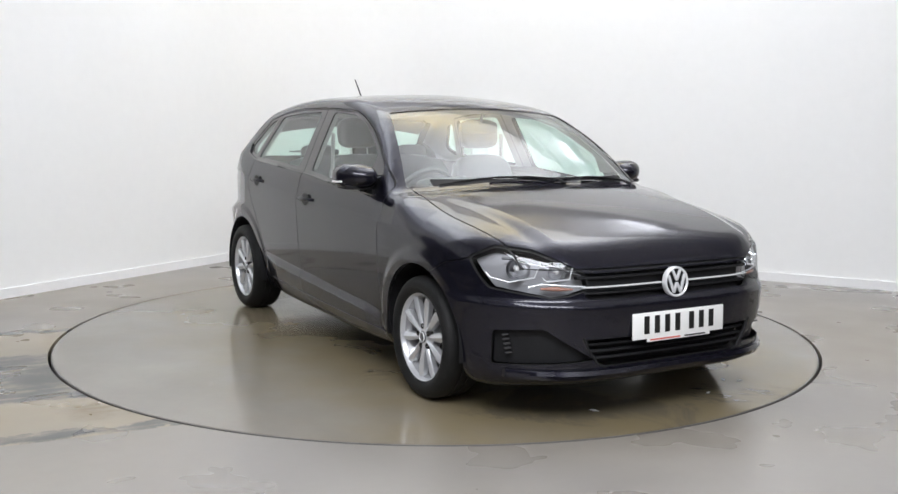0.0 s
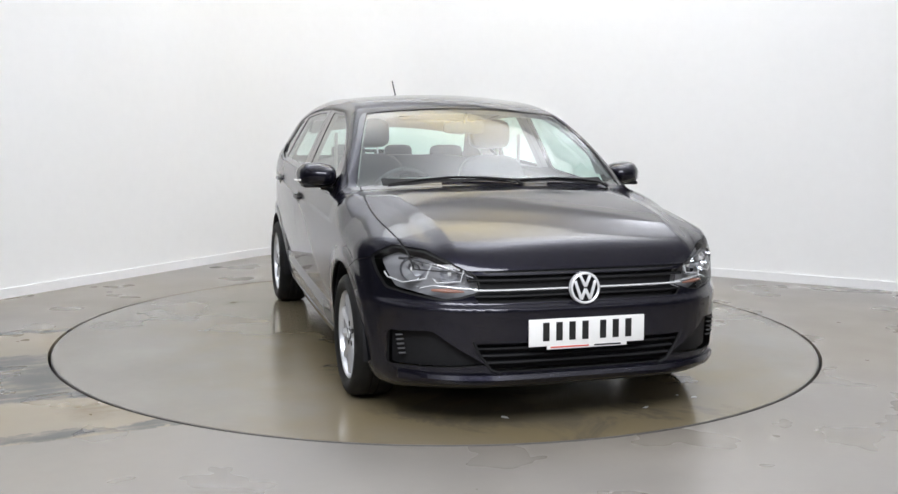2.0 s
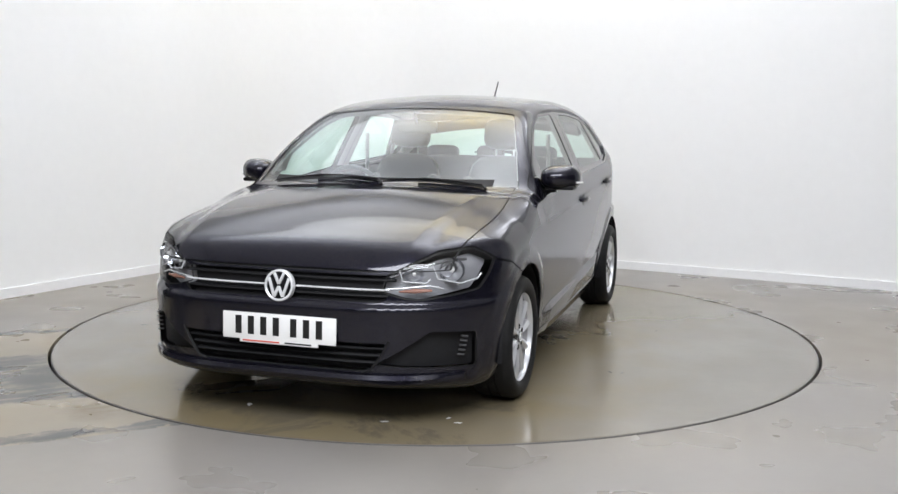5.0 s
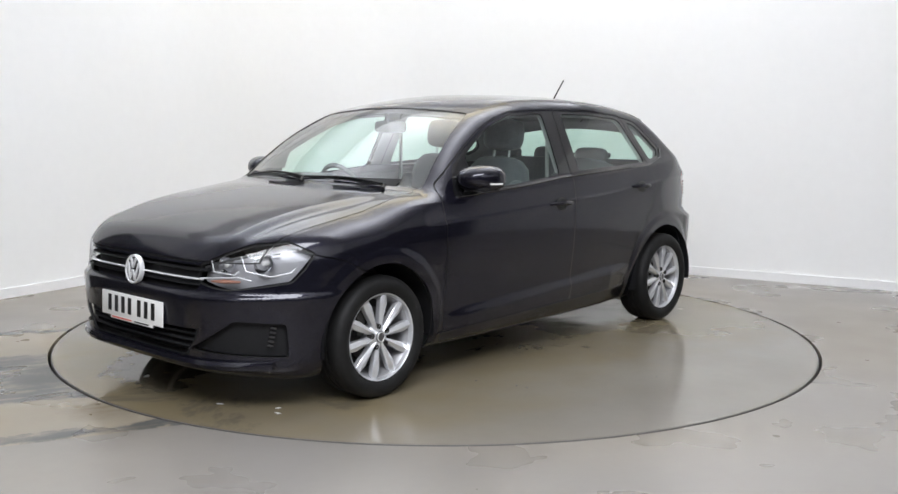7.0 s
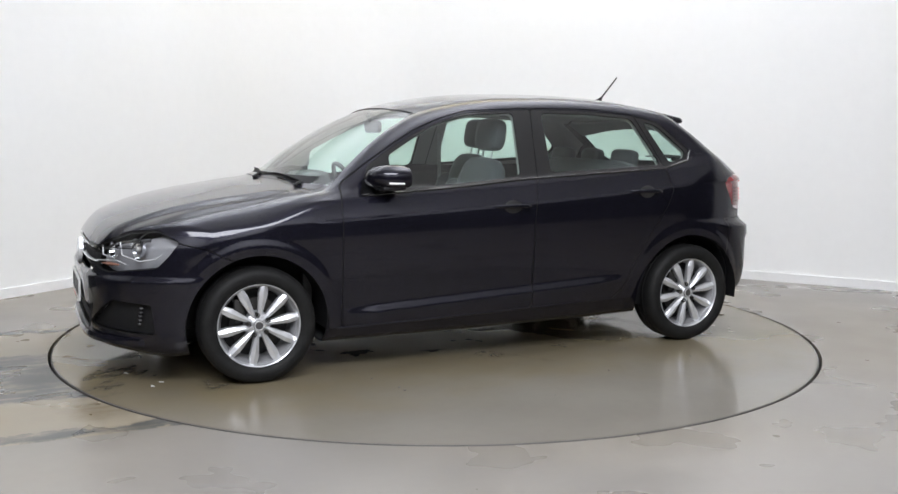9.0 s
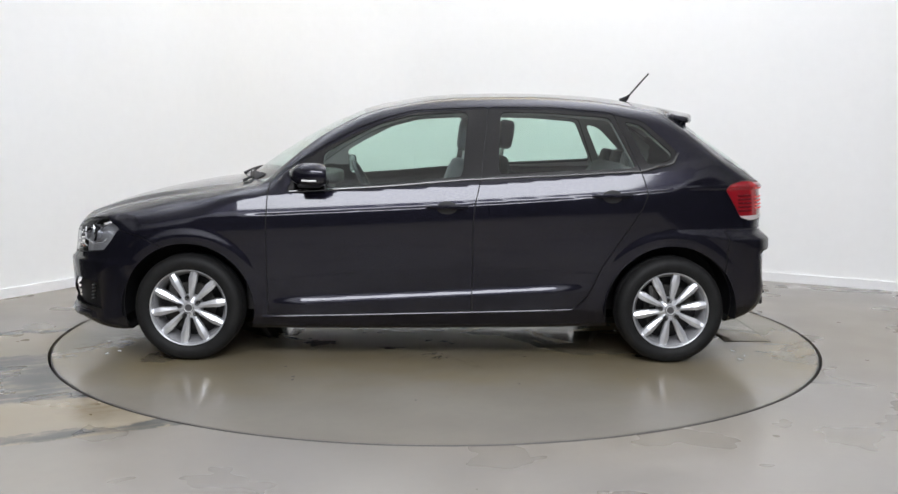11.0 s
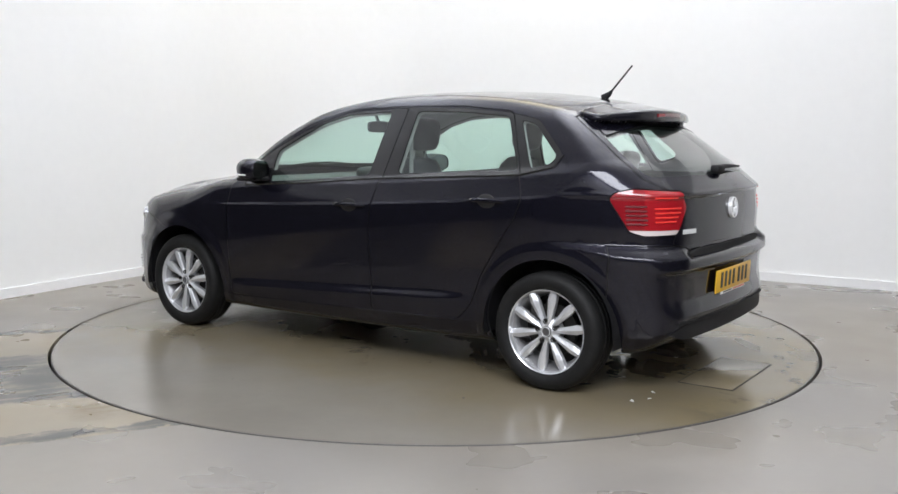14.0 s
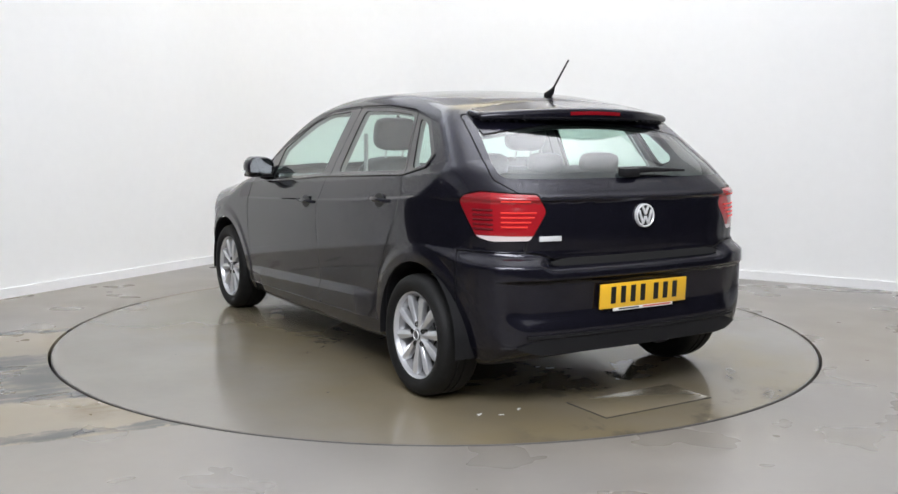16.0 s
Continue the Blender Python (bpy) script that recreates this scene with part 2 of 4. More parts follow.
def lathe(profile, n=64, axis="Y", closed=False):
    # profile: (radius, along); turned round the axis
    bm = bmesh.new()
    rings = []
    for i in range(n):
        a = 2 * math.pi * i / n
        ring = []
        for r, s in profile:
            if axis == "Y":
                co = (r * math.cos(a), s, r * math.sin(a))
            else:
                co = (r * math.cos(a), r * math.sin(a), s)
            ring.append(bm.verts.new(co))
        rings.append(ring)
    k = len(profile)
    for i in range(n):
        a, b = rings[i], rings[(i + 1) % n]
        for j in range(k if closed else k - 1):
            j2 = (j + 1) % k
            bm.faces.new((a[j], a[j2], b[j2], b[j]))
    bmesh.ops.remove_doubles(bm, verts=bm.verts[:], dist=1e-6)
    bmesh.ops.recalc_face_normals(bm, faces=bm.faces[:])
    return bm


def prism(poly, depth, plane="XY", at=0.0, bev=0.0):
    # a polygon pushed out by depth along the third axis
    bm = bmesh.new()
    put = {"XY": lambda u, v, w: (u, v, w), "XZ": lambda u, v, w: (u, w, v), "YZ": lambda u, v, w: (w, u, v)}[plane]
    lo = [bm.verts.new(put(u, v, at)) for u, v in poly]
    hi = [bm.verts.new(put(u, v, at + depth)) for u, v in poly]
    n = len(poly)
    bm.faces.new(lo)
    bm.faces.new(hi[::-1])
    for i in range(n):
        bm.faces.new((lo[i], hi[i], hi[(i + 1) % n], lo[(i + 1) % n]))
    bmesh.ops.recalc_face_normals(bm, faces=bm.faces[:])
    if bev:
        bmesh.ops.bevel(bm, geom=bm.edges[:], offset=bev, segments=2, profile=0.5, affect="EDGES")
    return bm


def tube(points, radius, n=10, ends=True):
    # a round bar through points; radius may be one number or one for each point
    pts = [Vector(p) for p in points]
    rad = radius if isinstance(radius, (list, tuple)) else [radius] * len(pts)
    bm = bmesh.new()
    rings = []
    side = None
    for i, p in enumerate(pts):
        d = (pts[min(i + 1, len(pts) - 1)] - pts[max(i - 1, 0)]).normalized()
        if side is None:
            side = d.orthogonal().normalized()
        side = (side - d * side.dot(d)).normalized()
        up = d.cross(side)
        rings.append([bm.verts.new(p + (side * math.cos(2 * math.pi * k / n) + up * math.sin(2 * math.pi * k / n)) * rad[i]) for k in range(n)])
    for a, b in zip(rings, rings[1:]):
        for k in range(n):
            bm.faces.new((a[k], a[(k + 1) % n], b[(k + 1) % n], b[k]))
    if ends:
        bm.faces.new(rings[0][::-1])
        bm.faces.new(rings[-1])
    return bm


# ---- the place ----
TABLE_R, GAP = 2.224, 0.015


def build_room():
    # concrete floor with a round well for the turntable
    bm = bmesh.new()
    n = 192
    inner = [bm.verts.new(((TABLE_R + GAP) * math.cos(2 * math.pi * i / n), (TABLE_R + GAP) * math.sin(2 * math.pi * i / n), 0)) for i in range(n)]
    low = [bm.verts.new((v.co.x, v.co.y, -0.12)) for v in inner]
    reach = 9.5
    outer = []
    for i in range(n):
        c, s = math.cos(2 * math.pi * i / n), math.sin(2 * math.pi * i / n)
        k = reach / max(abs(c), abs(s))
        outer.append(bm.verts.new((c * k, s * k, 0)))
    for i in range(n):
        j = (i + 1) % n
        bm.faces.new((inner[i], outer[i], outer[j], inner[j]))
        bm.faces.new((low[i], inner[i], inner[j], low[j]))
    bmesh.ops.recalc_face_normals(bm, faces=bm.faces[:])
    for f in bm.faces:
        if abs(f.normal.z) > 0.5 and f.normal.z < 0:
            f.normal_flip()
    tagged(part("floor", bm, M["floor"], smooth=False), "grey power-floated concrete floor with a yellowed worn strip", "floor", kind="structure")
    bm = bmesh.new()
    bmesh.ops.create_circle(bm, cap_ends=True, segments=96, radius=TABLE_R + 0.1, matrix=Matrix.Translation((0, 0, -0.12)))
    tagged(part("turntable_pit", bm, M["pit"], smooth=False), "black pit floor under the turntable", "pit", kind="structure")

    # white walls that meet in a rounded corner, as one path in the plan
    def path(off):
        rad = 1.3 + off
        pw, qw = P_WALL + off, Q_WALL + off
        pts = [(pw, Q_BACK)]
        cp, cq = P_WALL - 1.3, Q_WALL - 1.3
        for i in range(25):
            a = math.pi / 2 * i / 24
            pts.append((cp + rad * math.cos(a), cq + rad * math.sin(a)))
        pts.append((WHITE_END, qw))
        return pts

    def wall_strip(name, a_off, b_off, z0, z1, mat):
        bm = bmesh.new()
        quads = []
        for (a, b) in zip(path(a_off), path(b_off)):
            quads.append([bm.verts.new(room(a[0], a[1], z0)), bm.verts.new(room(a[0], a[1], z1)),
                          bm.verts.new(room(b[0], b[1], z1)), bm.verts.new(room(b[0], b[1], z0))])
        for a, b in zip(quads, quads[1:]):
            for k in range(4):
                bm.faces.new((a[k], a[(k + 1) % 4], b[(k + 1) % 4], b[k]))
        bm.faces.new(quads[0])
        bm.faces.new(quads[-1][::-1])
        bmesh.ops.recalc_face_normals(bm, faces=bm.faces[:])
        return part(name, bm, mat)

    tagged(wall_strip("wall_white", 0.0, 0.18, 0.0, WHITE_TOP, M["wall"]), "smooth white painted studio wall with a rounded corner", "wall", kind="structure")
    # added out of view, so the bonnet reflects grey above the white wall
    tagged(wall_strip("wall_upper", 0.0, 0.18, WHITE_TOP, HIGH, M["grey_wall"]), "unseen grey upper wall added to darken the bonnet's reflections", "wall", kind="structure")
    tagged(wall_strip("baseboard", -0.018, -0.001, 0.0, 0.072, M["skirting"]), "low white skirting board along the wall", "skirting", kind="structure")
    # unseen walls: hall's darkness as near-black below, pale added above for reflections
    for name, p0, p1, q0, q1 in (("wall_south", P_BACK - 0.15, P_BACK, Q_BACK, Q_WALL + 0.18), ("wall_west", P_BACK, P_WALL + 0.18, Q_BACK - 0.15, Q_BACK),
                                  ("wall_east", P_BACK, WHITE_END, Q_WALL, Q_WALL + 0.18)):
        for z0, z1, mat, text in ((0.0, 2.1, M["dark_wall"], "unseen near-black lower wall standing in for the dark hall"),
                                  (2.1, HIGH, M["pale_wall"], "unseen pale upper wall added to lighten the car's reflections")):
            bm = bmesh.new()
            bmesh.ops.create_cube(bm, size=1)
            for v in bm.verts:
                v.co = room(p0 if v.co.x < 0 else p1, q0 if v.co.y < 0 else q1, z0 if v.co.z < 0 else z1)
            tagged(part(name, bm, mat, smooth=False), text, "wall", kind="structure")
    bm = bmesh.new()
    bmesh.ops.create_cube(bm, size=1)
    for v in bm.verts:
        v.co = room(P_BACK - 0.15 if v.co.x < 0 else P_WALL + 0.18, Q_BACK - 0.15 if v.co.y < 0 else Q_WALL + 0.18, HIGH if v.co.z < 0 else HIGH + 0.2)
    tagged(part("ceiling", bm, M["ceiling"], smooth=False), "plain white ceiling of the hall", "ceiling", kind="structure")


build_room()

# unseen lamps: added broad fill over the camera's side, added upward fill along the white walls' tops
COOL, NEUTRAL, WARM = (0.87, 0.915, 1.0), (0.915, 0.94, 1.0), (1.0, 0.80, 0.36)


def world_light(name, eye, target, w, h, watts, color):
    lamp = bpy.data.lights.new(name, "AREA")
    lamp.shape, lamp.size, lamp.size_y, lamp.energy, lamp.color = "RECTANGLE", w, h, watts, color
    ob = new(name, lamp)
    ob.matrix_world = look(eye, target)


world_light("luminous_ceiling_lamp", (0, -6.3, HIGH - 0.05), (0, -6.29, 0), 5.0, 3.0, 640, NEUTRAL)
world_light("uplight_lamp", room(0.3, Q_WALL - 0.8, 3.3), room(0.3, Q_WALL - 0.79, 4.6), 4.4, 0.6, 180, COOL)
world_light("uplight_lamp", room(P_WALL - 0.8, -1.0, 3.3), room(P_WALL - 0.79, -1.0, 4.6), 0.6, 6.5, 425, NEUTRAL)
world_light("ceiling_glow_lamp", (0.4, 2.3, 3.5), (0.4, 2.31, 4.6), 1.2, 0.7, 44, WARM)


def build_turntable():
    t = new("turntable")
    bm = lathe([(0.0, 0.0), (TABLE_R - 0.008, 0.0), (TABLE_R - 0.008, -0.08), (0.0, -0.08)], 192, "Z")
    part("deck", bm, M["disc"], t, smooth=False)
    bm = lathe([(TABLE_R - 0.008, -0.001), (TABLE_R - 0.003, -0.001), (TABLE_R, -0.004), (TABLE_R, -0.08), (TABLE_R - 0.008, -0.08)], 192, "Z", True)
    part("rim", bm, M["disc_rim"], t, "thin worn edge of the deck")
    # service hatch let into the deck, with a dark joint round it
    cx, cy, sx, sy = -1.835, 0.017, 0.265, 0.63
    part("hatch_joint", box(cx, cy, 0.0008, sx + 0.012, sy + 0.012, 0.0016), M["pit"], t, smooth=False)
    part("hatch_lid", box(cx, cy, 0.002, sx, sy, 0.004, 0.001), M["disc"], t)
    # flecks of white paint and dark rubber marks left on the deck
    rng = random.Random(5)
    for mat, name, spots in ((M["fleck"], "paint_fleck", ((1.861, -0.243, 0.05), (1.889, 0.42, 0.05), (1.80, 0.72, 0.05), (1.75, 0.66, 0.03), (-1.67, 0.585, 0.05), (-1.65, 0.78, 0.05),
                                                         (-1.70, 0.70, 0.03), (-1.155, 0.005, 0.06), (-1.10, 0.05, 0.04), (-1.50, -0.15, 0.03), (1.2, -0.6, 0.05), (-1.3, -0.75, 0.06))),
                             (M["rubber"], "rubber_mark", ((0.72, 1.19, 0.022), (0.786, 0.99, 0.015), (0.715, 1.25, 0.018), (-0.4, 1.3, 0.012), (0.1, 1.6, 0.01), (-1.0, 1.2, 0.014)))):
        for x, y, r in spots:
            bm = bmesh.new()
            n = 9
            a0 = rng.random() * 6
            ring = []
            for i in range(n):
                k = 0.55 * r * (0.35 + 0.65 * rng.random())
                u, w = k * math.cos(2 * math.pi * i / n), 0.45 * k * math.sin(2 * math.pi * i / n)
                ring.append((x + u * math.cos(a0) - w * math.sin(a0), y + u * math.sin(a0) + w * math.cos(a0)))
            bm.free()
            part(name, prism(ring, 0.0015, "XY", 0.0006), mat, t, smooth=False)
    tagged(t, "round grey concrete-topped turntable set flush in the floor", "turntable")
    return t


turntable = build_turntable()


# ---- the car: one smooth shell, cut into its panels ----
def curve(*pts):
    # smooth curve through points, without overshoot
    xs, ys = np.array([p[0] for p in pts], float), np.array([p[1] for p in pts], float)
    o = np.argsort(xs)
    xs, ys = xs[o], ys[o]
    h, d = np.diff(xs), np.diff(ys) / np.diff(xs)
    m = np.zeros(len(xs))
    m[0], m[-1] = d[0], d[-1]
    for i in range(1, len(xs) - 1):
        if d[i - 1] * d[i] > 0:
            w1, w2 = 2 * h[i] + h[i - 1], h[i] + 2 * h[i - 1]
            m[i] = (w1 + w2) / (w1 / d[i - 1] + w2 / d[i])

    def f(x):
        x = np.clip(x, xs[0], xs[-1])
        i = np.clip(np.searchsorted(xs, x) - 1, 0, len(xs) - 2)
        t = (x - xs[i]) / h[i]
        return ((1 + 2 * t) * (1 - t) ** 2 * ys[i] + t * (1 - t) ** 2 * h[i] * m[i]
                + t * t * (3 - 2 * t) * ys[i + 1] + t * t * (t - 1) * h[i] * m[i + 1])
    return f


HUB_F, HUB_R, HUB_Z, ARCH = 1.315, -1.238, 0.284, 0.344
roofline = curve((2.12, 0.60), (2.06, 0.668), (2.02, 0.710), (1.95, 0.765), (1.85, 0.806), (1.666, 0.862), (1.482, 0.903), (1.299, 0.936),
                 (1.17, 0.953), (1.11, 0.972), (0.936, 1.09), (0.756, 1.199), (0.578, 1.289), (0.402, 1.358), (0.227, 1.398),
                 (0.053, 1.424), (-0.12, 1.438), (-0.46, 1.444), (-0.80, 1.434), (-1.107, 1.402), (-1.31, 1.366), (-1.48, 1.335), (-1.6, 1.31))
camber = curve((2.1, 0.085), (1.9, 0.070), (1.6, 0.055), (1.38, 0.055), (1.2, 0.050), (1.05, 0.050), (0.8, 0.085), (0.5, 0.140), (0.3, 0.138), (-0.5, 0.115), (-1.2, 0.15), (-1.5, 0.16))
cowl_bow = curve((1.75, 0.0), (1.5, 0.25), (1.2, 0.95), (1.05, 1.0), (0.85, 0.85), (0.55, 0.25), (0.3, 0.0))
nose = curve((0.05, 1.93), (0.12, 1.985), (0.17, 2.030), (0.21, 2.055), (0.24, 2.060), (0.30, 2.066), (0.40, 2.073), (0.49, 2.078), (0.512, 2.077), (0.535, 2.058),
             (0.58, 2.050), (0.66, 2.040), (0.72, 2.015), (0.9, 1.93))
tail = curve((0.08, -1.72), (0.20, -1.76), (0.27, -1.815), (0.31, -1.838), (0.36, -1.850), (0.42, -1.858), (0.50, -1.862), (0.60, -1.868), (0.650, -1.866), (0.678, -1.845),
             (0.70, -1.826), (0.80, -1.828), (0.88, -1.822), (0.924, -1.817), (0.938, -1.829), (0.962, -1.810), (1.005, -1.770), (1.06, -1.717), (1.16, -1.578), (1.27, -1.415), (1.33, -1.33), (1.5, -1.1))
wide = curve((2.1, 0.800), (1.9, 0.838), (1.6, 0.862), (1.3, 0.872), (0.9, 0.872), (0.3, 0.874), (-0.4, 0.872), (-0.9, 0.866), (-1.25, 0.858), (-1.55, 0.835), (-1.9, 0.785))
crease = curve((2.0, 0.715), (1.5, 0.742), (1.0, 0.768), (-0.19, 0.833), (-1.06, 0.899), (-1.47, 0.938), (-1.9, 0.965))
under = curve((2.2, 0.180), (1.95, 0.172), (1.7, 0.150), (1.5, 0.17), (0.9, 0.165), (-0.8, 0.175), (-1.5, 0.19), (-1.65, 0.215), (-1.8, 0.265), (-2.0, 0.28))
lean = curve((2.0, 0.55), (1.2, 0.50), (0.6, 0.47), (-0.6, 0.45), (-1.2, 0.46), (-1.7, 0.50))


def smax(a, b, k):
    h = np.maximum(k - np.abs(a - b), 0) / k
    return np.maximum(a, b) + h * h * k * 0.25


def side_width(x, z):
    w, zc = wide(x), crease(x)
    d = z - zc
    below = w - 0.042 * np.clip(-d / 0.5, 0, 2) ** 2
    # pressed facet above the sill
    fold = np.clip((0.97 - x) / 0.25, 0, 1) * np.clip((x + 0.86) / 0.25, 0, 1)
    below = below + 0.021 * fold * ease((door_fold(x) - z) / 0.055) - 0.24 * np.clip(0.245 + 0.02 * (0.9 - x) - z, 0, 1)
    shoulder = 0.155 - 0.035 * np.clip((x - 0.9) / 0.6, 0, 1)
    up = np.clip(d, 0, shoulder)
    below = below - 0.005 * np.exp(d / 0.05)
    over = w - 0.005 - 0.007 * ease(d / 0.020) * np.clip((1.05 - x) / 0.15, 0, 1) - 0.34 * (np.sqrt(up * up + 0.0004) - 0.02) - 0.35 * np.clip(up - 0.11, 0, 1)
    gh = np.clip(d - shoulder, 0, 1)
    over = over - lean(x) * gh - 0.10 * gh ** 2
    s = np.where(d < 0, below, over)
    for hx in (HUB_F, HUB_R):
        r = np.sqrt((x - hx) ** 2 + (z - HUB_Z) ** 2)
        t = np.clip((0.432 - r) / 0.05, 0, 1)
        s = s + 0.008 * t * t * (3 - 2 * t) * np.clip((0.80 - z) / 0.06, 0, 1)
    return s


def tail_bow(y, z):
    glass = np.clip((z - 0.95) / 0.15, 0, 1)
    low = np.clip((0.72 - z) / 0.06, 0, 1)
    corner = (0.13 - 0.03 * low) * y ** 2 + 0.24 * np.clip(y / (0.80 + 0.035 * low), 0, 1.3) ** 11
    return corner * (1 - glass) + 0.20 * (y / 0.74) ** 3.0 * glass


def bonnet_ridge(x):
    return 0.60 - 0.075 * np.clip((x - 1.1) / 0.8, 0, 1)


def door_fold(x):
    return 0.395 - 0.052 * x


def ease(t):
    t = np.clip(t, 0, 1)
    return t * t * (3 - 2 * t)


def body_value(q):
    x, y, z = q[..., 0], np.abs(q[..., 1]), q[..., 2]
    ridge = bonnet_ridge(x)
    hood = ease((x - 0.98) / 0.55)
    xe = x + 0.17 * cowl_bow(x) * np.clip(y / 0.7, 0, 1.1) ** 2.2
    top = roofline(xe) - camber(x) * y ** 2 - hood * (0.19 * np.clip(y - ridge, 0, 1) + 0.005 * np.exp(-((y - ridge - 0.065) / 0.035) ** 2))
    f_top = (z - top) * 0.9
    f_side = (y - side_width(x, z)) * 0.9
    f_nose = (x - nose(z) + 0.46 * (y / 0.87) ** 4.5) * 0.8
    f_tail = (tail(z) + tail_bow(y, z) - x) * np.where(z > 1.0, 0.62, 0.8)
    f_tail = f_tail + 0.032 * np.exp(-((z - 0.664) / 0.020) ** 2) * ease((0.58 - y) / 0.10)
    f_tail = f_tail + 0.022 * ease((0.604 - z) / 0.025) * ease((z - 0.36) / 0.10) * ease((0.80 - 0.3 * (0.60 - z) - y) / 0.14)
    f_under = under(x) - z
    k = 0.055 + 0.045 * np.clip((x - 1.0) / 0.3, 0, 1)
    f = smax(f_top, f_side, k)
    f = smax(f, f_tail, 0.045)
    # roof spoiler over the rear glass
    tip = -1.482 + 0.13 * (y / 0.6) ** 2
    spoiler = smax(smax(f_top, (top - 0.060 + 0.030 * (y / 0.6) ** 2) - z, 0.010), smax(tip - x, smax(y - 0.585, x + 1.24, 0.02), 0.03), 0.02)
    f = np.minimum(f, spoiler)
    f = smax(f, f_nose, 0.05)
    return smax(f, f_under, 0.04)


def body_normal(v, e=0.002):
    g = np.zeros_like(v)
    for k in range(3):
        d = np.zeros(3)
        d[k] = e
        g[:, k] = (body_value(v + d) - body_value(v - d)) / (2 * e)
    return g, g / np.maximum(np.linalg.norm(g, axis=1, keepdims=True), 1e-9)


def settle(v, steps=4):
    for _ in range(steps):
        g, _n = body_normal(v)
        v = v - body_value(v)[:, None] * g / np.maximum((g * g).sum(1, keepdims=True), 0.15)
    return v


def shell(step):
    # surface nets: one vertex in each cell that the surface crosses
    xs = np.arange(-2.0, 2.2, step)
    ys = np.arange(-int(1.0 / step) - 0.5, int(1.0 / step) + 1) * step
    zs = np.arange(0.05, 1.52, step)
    gx, gy, gz = np.meshgrid(xs, ys, zs, indexing="ij")
    val = body_value(np.stack([gx, gy, gz], -1))
    ins = val < 0
    n = np.array(val.shape)
    cells = np.zeros(n - 1, int)
    for i in (0, 1):
        for j in (0, 1):
            for k in (0, 1):
                cells += ins[i:n[0] - 1 + i, j:n[1] - 1 + j, k:n[2] - 1 + k]
    live = (cells > 0) & (cells < 8)
    index = -np.ones(n - 1, int)
    index[live] = np.arange(live.sum())
    c = np.argwhere(live)
    total, count = np.zeros((len(c), 3)), np.zeros((len(c), 1))
    corners = [(i, j, k) for i in (0, 1) for j in (0, 1) for k in (0, 1)]
    for a in corners:
        for ax in range(3):
            if a[ax]:
                continue
            b = list(a)
            b[ax] = 1
            va, vb = val[tuple((c + a).T)], val[tuple((c + b).T)]
            cross = (va < 0) != (vb < 0)
            t = np.where(cross, va / np.where(cross, va - vb, 1), 0)
            pos = c + np.array(a, float)
            pos[:, ax] += t
            total += pos * cross[:, None]
            count += cross[:, None]
    v = total / count * step + np.array([xs[0], ys[0], zs[0]])
    quads = []
    for ax in range(3):
        u, w = (ax + 1) % 3, (ax + 2) % 3
        sl_a, sl_b = [slice(None)] * 3, [slice(None)] * 3
        sl_a[ax], sl_b[ax] = slice(0, -1), slice(1, None)
        e = np.argwhere(ins[tuple(sl_a)] != ins[tuple(sl_b)])
        e = e[(e[:, u] > 0) & (e[:, w] > 0) & (e[:, u] < n[u] - 1) & (e[:, w] < n[w] - 1)]
        flip = ins[tuple(e.T)]
        ring = []
        for du, dw in ((-1, -1), (0, -1), (0, 0), (-1, 0)):
            p = e.copy()
            p[:, u] += du
            p[:, w] += dw
            ring.append(index[tuple(p.T)])
        q = np.stack(ring, 1)
        q[~flip] = q[~flip][:, ::-1]
        quads.append(q)
    q = np.concatenate(quads)
    return settle(v), np.concatenate([q[:, [0, 1, 2]], q[:, [0, 2, 3]]])


def split(v, f, d):
    # cut the triangles along d = 0
    d = np.where(np.abs(d) < 1e-7, 1e-7, d)
    s = d[f] > 0
    k = s.sum(1)
    cut = (k > 0) & (k < 3)
    if not cut.any():
        return v, f
    g, sg = f[cut], s[cut]
    lone = np.where(sg.sum(1) == 1, sg.argmax(1), (~sg).argmax(1))
    r = np.arange(len(g))
    a, b, c = g[r, lone], g[r, (lone + 1) % 3], g[r, (lone + 2) % 3]
    e = np.sort(np.concatenate([np.stack([a, b], 1), np.stack([a, c], 1)]), 1)
    un, inv = np.unique(e, axis=0, return_inverse=True)
    inv = inv.ravel()
    t = d[un[:, 0]] / (d[un[:, 0]] - d[un[:, 1]])
    nv = v[un[:, 0]] + (v[un[:, 1]] - v[un[:, 0]]) * t[:, None]
    ab, ac = inv[:len(g)] + len(v), inv[len(g):] + len(v)
    nf = np.concatenate([np.stack([a, ab, ac], 1), np.stack([ab, b, c], 1), np.stack([ab, c, ac], 1)])
    return np.concatenate([v, settle(nv, 1)]), np.concatenate([f[~cut], nf])


